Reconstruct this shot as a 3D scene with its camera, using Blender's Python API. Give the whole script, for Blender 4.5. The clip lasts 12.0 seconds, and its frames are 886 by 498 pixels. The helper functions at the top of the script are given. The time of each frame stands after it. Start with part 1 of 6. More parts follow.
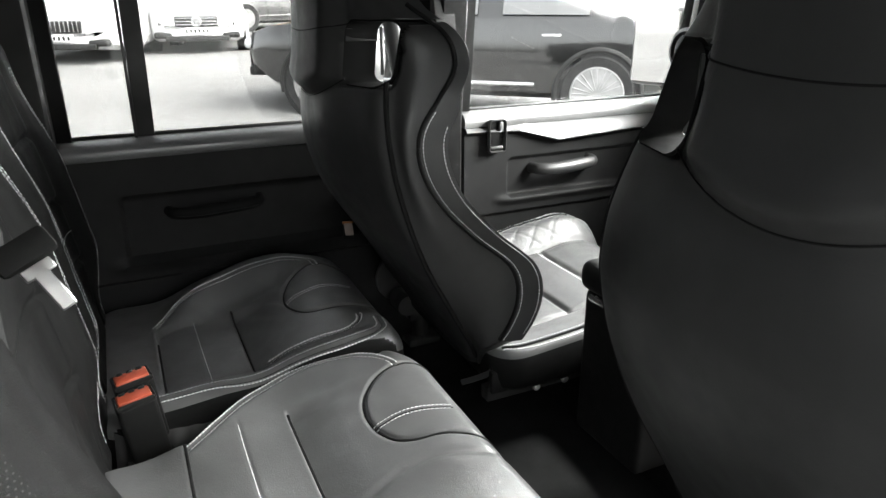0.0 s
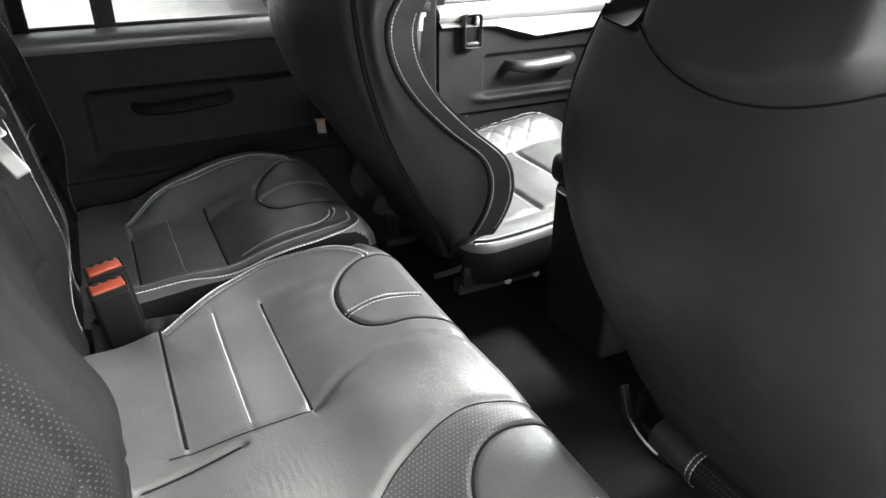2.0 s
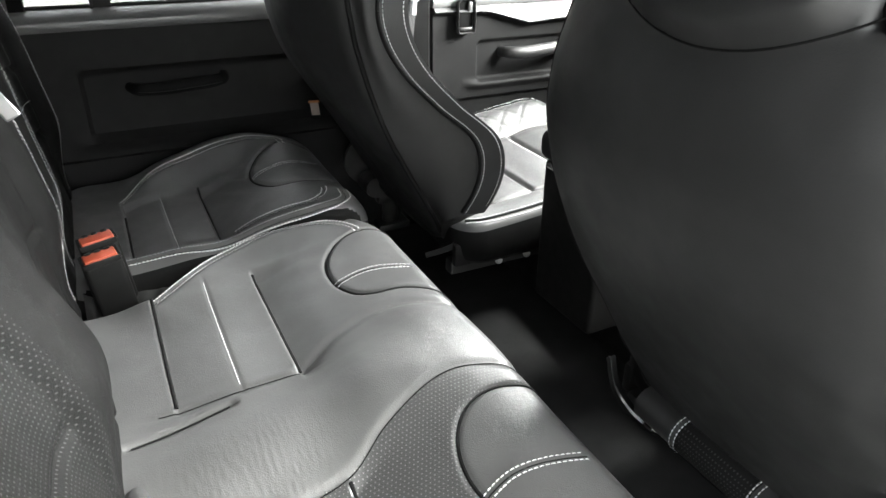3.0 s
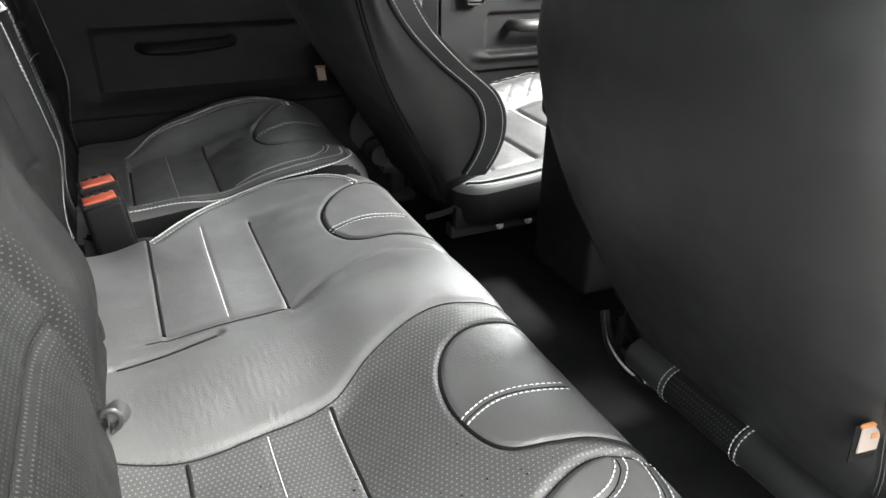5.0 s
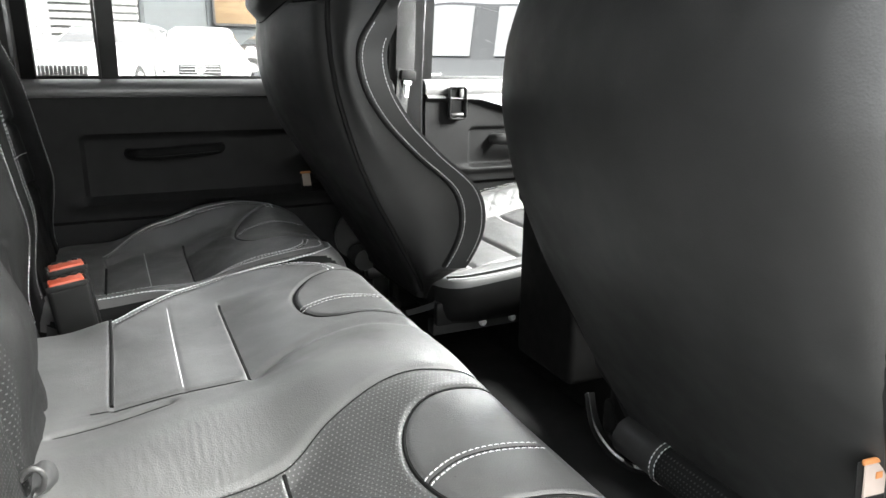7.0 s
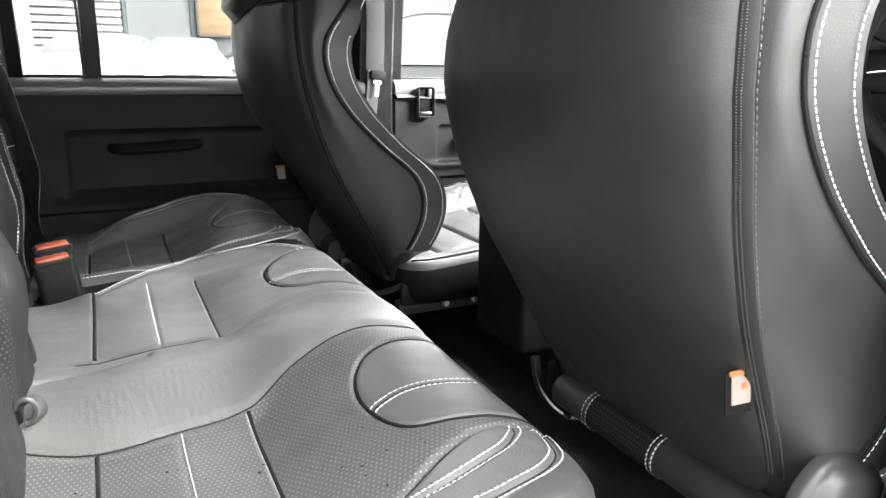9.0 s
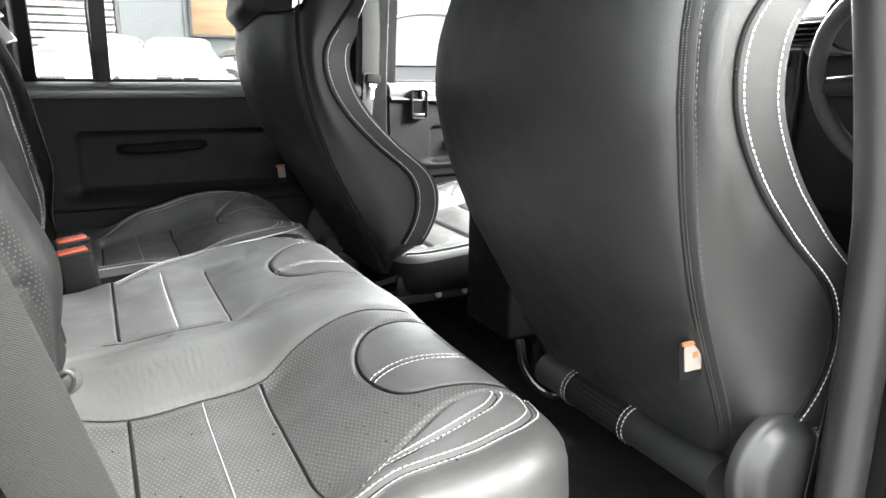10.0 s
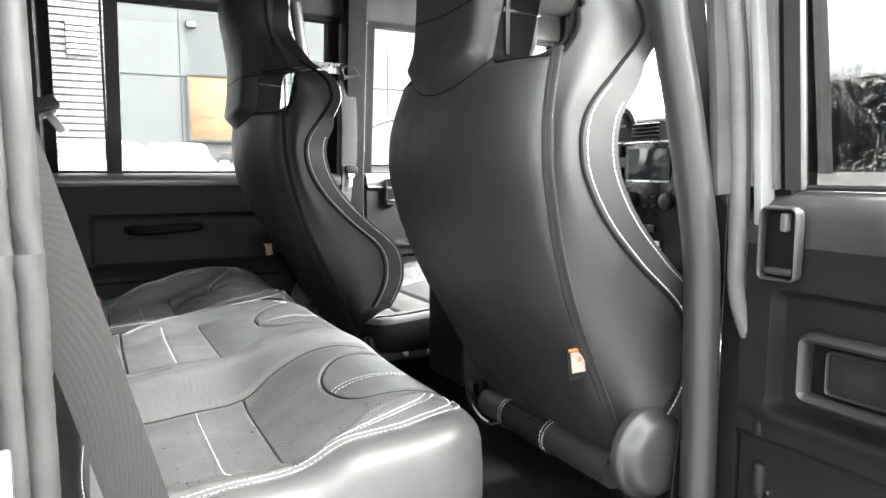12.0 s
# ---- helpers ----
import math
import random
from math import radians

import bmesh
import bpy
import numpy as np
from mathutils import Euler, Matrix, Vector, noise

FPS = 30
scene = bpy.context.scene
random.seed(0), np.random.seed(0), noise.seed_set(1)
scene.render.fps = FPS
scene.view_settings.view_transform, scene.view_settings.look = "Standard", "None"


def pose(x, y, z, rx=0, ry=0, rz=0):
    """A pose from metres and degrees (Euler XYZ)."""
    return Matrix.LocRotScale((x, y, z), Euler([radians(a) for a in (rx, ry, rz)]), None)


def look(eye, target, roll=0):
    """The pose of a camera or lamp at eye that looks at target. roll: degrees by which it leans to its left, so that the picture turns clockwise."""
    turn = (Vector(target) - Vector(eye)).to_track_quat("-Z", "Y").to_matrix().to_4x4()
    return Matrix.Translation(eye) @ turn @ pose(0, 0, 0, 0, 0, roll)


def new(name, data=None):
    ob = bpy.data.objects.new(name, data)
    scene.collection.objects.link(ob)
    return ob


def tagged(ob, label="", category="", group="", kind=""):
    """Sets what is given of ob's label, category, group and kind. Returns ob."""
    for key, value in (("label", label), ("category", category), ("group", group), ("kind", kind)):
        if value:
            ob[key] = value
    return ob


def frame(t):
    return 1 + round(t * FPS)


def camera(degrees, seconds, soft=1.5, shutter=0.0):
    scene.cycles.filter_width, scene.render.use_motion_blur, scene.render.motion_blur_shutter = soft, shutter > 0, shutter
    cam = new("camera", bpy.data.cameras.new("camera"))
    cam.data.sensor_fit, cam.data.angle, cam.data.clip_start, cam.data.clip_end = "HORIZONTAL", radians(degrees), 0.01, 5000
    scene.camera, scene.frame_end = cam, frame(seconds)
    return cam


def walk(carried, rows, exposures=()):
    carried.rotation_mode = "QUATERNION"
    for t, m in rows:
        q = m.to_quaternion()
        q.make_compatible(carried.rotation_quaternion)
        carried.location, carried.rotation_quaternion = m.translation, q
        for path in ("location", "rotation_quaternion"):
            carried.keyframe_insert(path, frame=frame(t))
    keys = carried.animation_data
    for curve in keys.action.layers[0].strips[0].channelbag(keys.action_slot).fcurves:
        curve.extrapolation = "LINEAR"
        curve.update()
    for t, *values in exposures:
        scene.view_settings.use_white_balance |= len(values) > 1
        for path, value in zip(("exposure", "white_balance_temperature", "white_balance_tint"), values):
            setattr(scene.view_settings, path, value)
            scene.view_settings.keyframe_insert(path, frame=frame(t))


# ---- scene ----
cam = camera(66.1, 12.0)
PATH = [
    (0, (-0.263, -0.787, 1.553), (0.539, 0.907, 0.855), -0.1),
    (0.5, (-0.263, -0.782, 1.553), (0.531, 0.841, 0.695), 0.2),
    (1, (-0.256, -0.791, 1.547), (0.53, 0.804, 0.631), 0.1),
    (1.5, (-0.259, -0.803, 1.539), (0.531, 0.783, 0.611), 0.2),
    (2, (-0.251, -0.816, 1.524), (0.547, 0.765, 0.594), 0.3),
    (2.5, (-0.251, -0.833, 1.505), (0.555, 0.746, 0.578), 0.4),
    (3, (-0.253, -0.85, 1.489), (0.551, 0.73, 0.563), 0.6),
    (5, (-0.237, -0.898, 1.42), (0.523, 0.706, 0.496), 1.2),
    (5.5, (-0.226, -0.903, 1.399), (0.533, 0.708, 0.488), 1.0),
    (6, (-0.215, -0.904, 1.379), (0.559, 0.75, 0.562), 0.9),
    (6.5, (-0.21, -0.913, 1.354), (0.59, 0.798, 0.696), 0.7),
    (7, (-0.209, -0.923, 1.32), (0.615, 0.82, 0.788), 0.7),
    (9, (-0.212, -1.038, 1.293), (0.651, 0.695, 0.792), 0.6),
    (9.5, (-0.223, -1.072, 1.293), (0.648, 0.657, 0.79), 0.6),
    (10, (-0.25, -1.121, 1.304), (0.629, 0.603, 0.802), 0.6),
    (10.5, (-0.279, -1.173, 1.298), (0.606, 0.552, 0.807), 0.5),
    (11, (-0.274, -1.226, 1.287), (0.626, 0.524, 0.929), 0.3),
    (11.5, (-0.279, -1.288, 1.277), (0.633, 0.475, 1.033), 0.1),
    (12, (-0.295, -1.36, 1.272), (0.627, 0.401, 1.052), 0.0),
]
walk(cam, [(t, look(eye, target, roll)) for t, eye, target, roll in PATH], exposures=[(0, 3.38, 6560, 6), (1, 3.62, 6560, 6), (2.5, 3.80, 6560, 6), (5.5, 3.90, 6560, 6), (9.5, 4.15, 6560, 6), (12, 4.22, 6560, 6)])

# ---- world, sun, exposure ----
world = bpy.data.worlds.new("overcast_sky")
scene.world = world
world.use_nodes = True
wn, wl = world.node_tree.nodes, world.node_tree.links
sky = wn.new("ShaderNodeTexSky")
sky.sky_type, sky.sun_disc = "NISHITA", False
sky.sun_elevation, sky.sun_rotation = radians(42), radians(120)
sky.air_density, sky.dust_density, sky.ozone_density = 1.0, 4.0, 1.0
grey = wn.new("ShaderNodeHueSaturation")
grey.inputs["Saturation"].default_value = 0.12
wl.new(sky.outputs[0], grey.inputs["Color"])
wl.new(grey.outputs[0], wn["Background"].inputs["Color"])
wn["Background"].inputs["Strength"].default_value = 0.13
sun_data = bpy.data.lights.new("sun", "SUN")
sun_data.energy, sun_data.angle, sun_data.color = 0.85, radians(55), (1.0, 0.98, 0.95)
sun = new("sun", sun_data)
sun.matrix_world = look((0, 0, 0), (-0.50, 0.62, -0.85))
# sky light entering by the windscreen
screen_data = bpy.data.lights.new("windscreen_sky", "AREA")
screen_data.shape, screen_data.size, screen_data.size_y, screen_data.energy = "RECTANGLE", 0.80, 0.34, 17.0
screen_light = new("windscreen_sky", screen_data)
screen_light.matrix_world = look((1.385, 0.30, 1.60), (0.85, 0.42, 0.80))


# ---- materials ----
def rgb(v):
    return (v, v, v, 1) if not isinstance(v, tuple) else (*v, 1)


class Mat:
    """A node material with a Principled shader and small builders."""

    def __init__(self, name, base=0.1, rough=0.5, metal=0.0, spec=0.5):
        self.m = bpy.data.materials.new(name)
        self.m.use_nodes = True
        self.n, self.l = self.m.node_tree.nodes, self.m.node_tree.links
        self.p = self.n["Principled BSDF"]
        self.set("Base Color", rgb(base)), self.set("Roughness", rough), self.set("Metallic", metal), self.set("Specular IOR Level", spec)
        self.height = None

    def set(self, key, value):
        self.p.inputs[key].default_value = value
        return self

    def node(self, kind, **inputs):
        nd = self.n.new(kind)
        for k, v in inputs.items():
            nd.inputs[k.replace("_", " ")].default_value = v
        return nd

    def coords(self):
        return self.n.new("ShaderNodeTexCoord").outputs["Object"]

    def noise(self, scale, detail=4.0, stretch=None):
        nd = self.node("ShaderNodeTexNoise", Scale=scale, Detail=detail)
        src = self.coords()
        if stretch:
            mp = self.n.new("ShaderNodeMapping")
            mp.inputs["Scale"].default_value = stretch
            self.l.new(src, mp.inputs[0])
            src = mp.outputs[0]
        self.l.new(src, nd.inputs["Vector"])
        return nd.outputs["Fac"]

    def ramp(self, fac, lo, hi, a=0.35, b=0.65):
        nd = self.n.new("ShaderNodeValToRGB")
        nd.color_ramp.elements[0].position, nd.color_ramp.elements[1].position = a, b
        nd.color_ramp.elements[0].color, nd.color_ramp.elements[1].color = rgb(lo), rgb(hi)
        self.l.new(fac, nd.inputs[0])
        return nd.outputs[0]

    def math(self, op, a, b=None):
        nd = self.n.new("ShaderNodeMath")
        nd.operation = op
        for i, v in enumerate((a, b)):
            if v is None:
                continue
            if isinstance(v, (int, float)):
                nd.inputs[i].default_value = v
            else:
                self.l.new(v, nd.inputs[i])
        return nd.outputs[0]

    def mix(self, fac, a, b):
        nd = self.n.new("ShaderNodeMix")
        nd.data_type = "RGBA"
        for sock, v in ((nd.inputs[0], fac), (nd.inputs[6], a), (nd.inputs[7], b)):
            if isinstance(v, bpy.types.NodeSocket):
                self.l.new(v, sock)
            else:
                sock.default_value = v
        return nd.outputs[2]

    def bump(self, height, strength=0.3, dist=0.001):
        nd = self.node("ShaderNodeBump", Strength=strength, Distance=dist)
        self.l.new(height, nd.inputs["Height"])
        if self.height is not None:
            self.l.new(self.height, nd.inputs["Normal"])
        self.height = nd.outputs[0]
        self.l.new(self.height, self.p.inputs["Normal"])
        return self

    def link(self, sock, key):
        self.l.new(sock, self.p.inputs[key])
        return self


def leather(name, base=0.024, rough=0.40, grain=0.45, perforated=False, plane="xy", spec=0.3):
    m = Mat(name, base, rough, 0.0, spec)
    vor = m.node("ShaderNodeTexVoronoi", Scale=620.0)
    m.l.new(m.coords(), vor.inputs["Vector"])
    blot = m.noise(7, 3)
    wear = m.ramp(m.noise(26, 5), rough - 0.05, rough + 0.07)
    m.link(m.ramp(blot, base * 0.85, base * 1.15), "Base Color").link(wear, "Roughness")
    m.bump(vor.outputs["Distance"], grain, 0.0005)
    m.bump(m.noise(38, 4), 0.2, 0.002)
    if perforated:
        sep = m.n.new("ShaderNodeSeparateXYZ")
        m.l.new(m.coords(), sep.inputs[0])
        ax = {"xy": (0, 1), "yz": (1, 2)}[plane]
        pitch = 0.0051
        u, v = m.math("DIVIDE", sep.outputs[ax[0]], pitch), m.math("DIVIDE", sep.outputs[ax[1]], pitch)
        row = m.math("FLOOR", v)
        shift = m.math("MULTIPLY", m.math("MODULO", m.math("ABSOLUTE", row), 2.0), 0.5)
        fu = m.math("SUBTRACT", m.math("FRACT", m.math("ADD", u, shift)), 0.5)
        fv = m.math("SUBTRACT", m.math("FRACT", v), 0.5)
        d = m.math("SQRT", m.math("ADD", m.math("MULTIPLY", fu, fu), m.math("MULTIPLY", fv, fv)))
        hole = m.math("LESS_THAN", d, 0.17)
        rim = m.mix(hole, rgb(base), rgb(base * 2.8 + 0.01))
        m.link(rim, "Base Color")
        m.bump(m.math("SUBTRACT", 1.0, hole), 0.4, 0.0006)
    return m.m


def plastic(name, base=0.03, rough=0.55, grain=0.3, scale=900.0, spec=0.35, vary=0.2):
    m = Mat(name, base, rough, 0.0, spec)
    lo, hi = (tuple(c * k for c in base) if isinstance(base, tuple) else base * k for k in (1 - vary, 1 + vary))
    m.link(m.ramp(m.noise(9, 4), lo, hi), "Base Color")
    m.link(m.ramp(m.noise(40, 5), rough - 0.06, rough + 0.08), "Roughness")
    m.bump(m.noise(scale, 2), grain, 0.0004)
    return m.m


def metal(name, base=0.6, rough=0.3):
    m = Mat(name, base, rough, 1.0)
    m.link(m.ramp(m.noise(60, 5), rough - 0.08, rough + 0.1), "Roughness")
    return m.m


def paint(name, base, rough=0.25, coat=0.6):
    m = Mat(name, base, rough)
    m.set("Coat Weight", coat).set("Coat Roughness", 0.05)
    m.link(m.ramp(m.noise(5, 3), rough, rough + 0.08), "Roughness")
    return m.m


def glass(name, tint=1.0, ior=1.45):
    m = Mat(name, tint, 0.0)
    m.set("Transmission Weight", 1.0).set("IOR", ior)
    return m.m


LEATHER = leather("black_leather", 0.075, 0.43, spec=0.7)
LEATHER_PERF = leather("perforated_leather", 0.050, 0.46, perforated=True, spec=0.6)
# the seat leather again, with cabin shade put into a near-black colour
LEATHER_PERF_SHADE = leather("shaded_perforated_leather", 0.012, 0.62, perforated=True, plane="yz", spec=0.05)
LEATHER_SHADE = leather("shaded_black_leather", 0.009, 0.60, spec=0.05)
# same leather as the cushion tops, darkened in colour to dim the side
LEATHER_SIDE_SHADE = leather("shaded_side_leather", 0.045, 0.48, 0.25, spec=0.5)
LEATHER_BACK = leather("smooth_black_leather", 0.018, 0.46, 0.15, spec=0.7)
THREAD = plastic("white_thread", 0.78, 0.7, 0.2, 1500)
DARK_THREAD = plastic("grey_thread", 0.07, 0.7, 0.2, 1500)
PIPING = plastic("black_piping", 0.007, 0.6, 0.2, spec=0.15)
TRIM = plastic("black_trim_plastic", 0.010, 0.5, 0.35, spec=0.25)
DOOR_CARD = plastic("black_moulded_card", 0.010, 0.58, 0.45, 700, spec=0.16)
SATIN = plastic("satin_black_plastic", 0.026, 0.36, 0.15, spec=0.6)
# satin black lightened: window light on the far door tops put into colour
SATIN_LIT = plastic("lit_satin_plastic", 0.10, 0.34, 0.12, spec=0.7, vary=0.04)
FRAME = plastic("matt_black_frame", 0.006, 0.75, 0.2, spec=0.08)
GLOSS = plastic("gloss_black_plastic", 0.015, 0.15, 0.05)
CARPET = plastic("black_carpet", 0.024, 0.95, 1.0, 400, spec=0.05)
RUBBER = plastic("black_rubber", 0.02, 0.6, 0.25)
SEAL = plastic("grey_rubber_seal", 0.022, 0.60, 0.4, 300.0, vary=0.4)
# sky light on the pillar flange is put into this pale base colour
PILLAR_LIT = plastic("skylit_pillar_flange", 0.24, 0.45, 0.1, spec=0.5, vary=0.12)
PILLAR_CLOTH = plastic("grey_pillar_cloth", 0.055, 0.85, 0.6, 600, spec=0.15)
# the grey seal again, lightened in colour for the light on the B pillar
LIGHTENED_SEAL = plastic("lightened_grey_seal", 0.11, 0.8, 0.5, 350.0, spec=0.2, vary=0.15)
STEEL_BLACK = plastic("black_painted_steel", 0.024, 0.36, 0.12, spec=0.55, vary=0.05)
HEADLINER = plastic("dark_headliner", 0.02, 0.9, 0.6, 500, spec=0.1)
_w = Mat("black_belt_webbing", 0.018, 0.75, 0.0, 0.2)
_wave = _w.node("ShaderNodeTexWave", Scale=330.0, Distortion=0.8)
_wave.bands_direction = "Z"
_w.l.new(_w.coords(), _wave.inputs["Vector"])
_w.link(_w.ramp(_wave.outputs["Fac"], 0.015, 0.022, 0.2, 0.8), "Base Color")
_w.bump(_wave.outputs["Fac"], 0.5, 0.0006).bump(_w.noise(1200, 2), 0.2, 0.0003)
WEB = _w.m
CHROME = metal("chrome", 0.75, 0.18)
ZINC = Mat("zinc_plated_steel", 0.62, 0.42, 0.6).m
ALLOY = metal("alloy", 0.6, 0.3)
ZIP = metal("dark_zip_metal", 0.45, 0.4)
ZIP_TEETH = metal("blackened_zip_teeth", 0.10, 0.5)
RED = plastic("red_button_plastic", (0.38, 0.070, 0.036), 0.4, 0.1)
GLASS = glass("clear_glass")
TINTED = glass("privacy_glass", 0.55)
DARK_GLASS = glass("dark_driver_glass", 0.10, 1.3)
TAB_WHITE = plastic("white_fabric", (0.34, 0.28, 0.25), 0.8, 0.4)
TAB_ORANGE = plastic("orange_thread", (0.45, 0.18, 0.06), 0.7, 0.4)


# ---- mesh builders ----
def thing(name, base, label, category="", group="", kind=""):
    ob = new(name)
    ob.empty_display_size = 0.05
    ob.location = base
    return tagged(ob, label, category, group, kind)


def origin_of(ob):
    o = Vector(ob.location)
    while ob.parent:
        ob = ob.parent
        o = o + Vector(ob.location)
    return o


def finish(me, ob_name, mats, parent, label, smooth):
    for m in mats if isinstance(mats, (list, tuple)) else [mats]:
        me.materials.append(m)
    if smooth:
        me.polygons.foreach_set("use_smooth", [True] * len(me.polygons))
        if smooth != "all":
            me.set_sharp_from_angle(angle=radians(38))
    ob = new(ob_name, me)
    if parent is not None:
        o = origin_of(parent)
        me.transform(Matrix.Translation(-o))
        ob.parent = parent
    if label:
        ob["label"] = label
    return ob


def part(name, bm, mats, parent=None, label="", smooth=True):
    """One mesh object from a bmesh in world metres, under parent."""
    me = bpy.data.meshes.new(name)
    bmesh.ops.recalc_face_normals(bm, faces=bm.faces)
    bm.to_mesh(me)
    bm.free()
    return finish(me, name, mats, parent, label, smooth)


def part_data(name, verts, faces, mats, parent=None, label="", smooth=True, index=None):
    me = bpy.data.meshes.new(name)
    me.from_pydata([tuple(v) for v in verts], [], faces)
    if index is not None:
        me.polygons.foreach_set("material_index", index)
    me.update()
    return finish(me, name, mats, parent, label, smooth)


def box(c, s, bevel=0.004, seg=2, bm=None, rot=None):
    b = bmesh.new()
    bmesh.ops.create_cube(b, size=1)
    bmesh.ops.scale(b, vec=s, verts=b.verts)
    if bevel:
        bmesh.ops.bevel(b, geom=list(b.edges), offset=min(bevel, min(s) * 0.45), segments=seg, profile=0.5, affect="EDGES")
    if rot is not None:
        bmesh.ops.transform(b, matrix=rot, verts=b.verts)
    bmesh.ops.translate(b, vec=c, verts=b.verts)
    return b if bm is None else merge(bm, b)


def merge(bm, other):
    me = bpy.data.meshes.new("tmp")
    other.to_mesh(me)
    other.free()
    bm.from_mesh(me)
    bpy.data.meshes.remove(me)
    return bm


def cr(points, n):
    """A smooth curve through points, n samples, even in length."""
    p = np.array(points, float)
    if len(p) == 2:
        return p[0] + (p[1] - p[0]) * np.linspace(0, 1, n)[:, None]
    q = np.vstack([2 * p[0] - p[1], p, 2 * p[-1] - p[-2]])
    out = []
    for i in range(len(p) - 1):
        t = np.linspace(0, 1, 24, endpoint=False)[:, None]
        a, b, c, d = q[i], q[i + 1], q[i + 2], q[i + 3]
        out.append(0.5 * (2 * b + (c - a) * t + (2 * a - 5 * b + 4 * c - d) * t ** 2 + (3 * b - a - 3 * c + d) * t ** 3))
    out = np.vstack(out + [p[-1:]])
    s = np.r_[0, np.cumsum(np.linalg.norm(np.diff(out, axis=0), axis=1))]
    g = np.linspace(0, s[-1], n)
    return np.stack([np.interp(g, s, out[:, k]) for k in range(out.shape[1])], 1)


def interp(z, zs, vs):
    """Smooth interpolation of a table."""
    zs, vs = np.array(zs, float), np.array(vs, float)
    slope = np.gradient(vs, zs)
    z = np.clip(z, zs[0], zs[-1])
    i = np.clip(np.searchsorted(zs, z) - 1, 0, len(zs) - 2)
    h = zs[i + 1] - zs[i]
    t = (z - zs[i]) / h
    return (2 * t ** 3 - 3 * t ** 2 + 1) * vs[i] + (t ** 3 - 2 * t ** 2 + t) * h * slope[i] + (-2 * t ** 3 + 3 * t ** 2) * vs[i + 1] + (t ** 3 - t ** 2) * h * slope[i + 1]


def sweep(path, r, n=10, closed=False, flat=1.0, up=(0, 0, 1)):
    """A tube along path; r a number or one per point; flat squashes it along its second axis."""
    p = np.array(path, float)
    r = np.ones(len(p)) * r
    bm = bmesh.new()
    rings = []
    ref = Vector(up)
    for i in range(len(p)):
        a, b = p[i - 1 if (i or closed) else 0], p[(i + 1) % len(p) if closed else min(i + 1, len(p) - 1)]
        d = Vector(b - a).normalized()
        side = d.cross(ref)
        if side.length < 1e-3:
            side = d.cross(Vector((1, 0, 0.01)))
        side.normalize()
        nrm = side.cross(d).normalized()
        ring = []
        for k in range(n):
            a = 2 * math.pi * k / n
            ring.append(bm.verts.new(Vector(p[i]) + side * math.cos(a) * r[i] + nrm * math.sin(a) * r[i] * flat))
        rings.append(ring)
    m = len(rings)
    for i in range(m if closed else m - 1):
        for k in range(n):
            bm.faces.new((rings[i][k], rings[i][(k + 1) % n], rings[(i + 1) % m][(k + 1) % n], rings[(i + 1) % m][k]))
    if not closed:
        bm.faces.new(rings[0]), bm.faces.new(rings[-1])
    return bm


def ribbon(path, width, thick, side=(1, 0, 0)):
    """A flat strap along path, its width along side."""
    p = np.array(path, float)
    bm = bmesh.new()
    rings = []
    for i in range(len(p)):
        d = Vector(p[min(i + 1, len(p) - 1)] - p[max(i - 1, 0)]).normalized()
        s = Vector(side)
        s = (s - d * s.dot(d)).normalized()
        nn = d.cross(s)
        c = Vector(p[i])
        rings.append([bm.verts.new(c + s * a * width / 2 + nn * b * thick / 2) for a, b in ((-1, -0.5), (-0.94, -1), (0.94, -1), (1, -0.5), (1, 0.5), (0.94, 1), (-0.94, 1), (-1, 0.5))])
    for a, b in zip(rings, rings[1:]):
        for k in range(8):
            bm.faces.new((a[k], a[(k + 1) % 8], b[(k + 1) % 8], b[k]))
    bm.faces.new(rings[0]), bm.faces.new(rings[-1])
    return bm


def lathe(profile, n=32, axis="y", at=(0, 0, 0), sign=1):
    """Turns (radius, height) round an axis through at."""
    bm = bmesh.new()
    rows = []
    for rad, hgt in profile:
        row = []
        for k in range(n):
            a = 2 * math.pi * k / n
            u, v = rad * math.cos(a), rad * math.sin(a)
            co = {"y": (u, sign * hgt, v), "x": (sign * hgt, u, v), "z": (u, v, sign * hgt)}[axis]
            row.append(bm.verts.new(Vector(at) + Vector(co)))
        rows.append(row)
    for a, b in zip(rows, rows[1:]):
        for k in range(n):
            bm.faces.new((a[k], a[(k + 1) % n], b[(k + 1) % n], b[k]))
    bm.faces.new(rows[0]), bm.faces.new(rows[-1])
    return bm


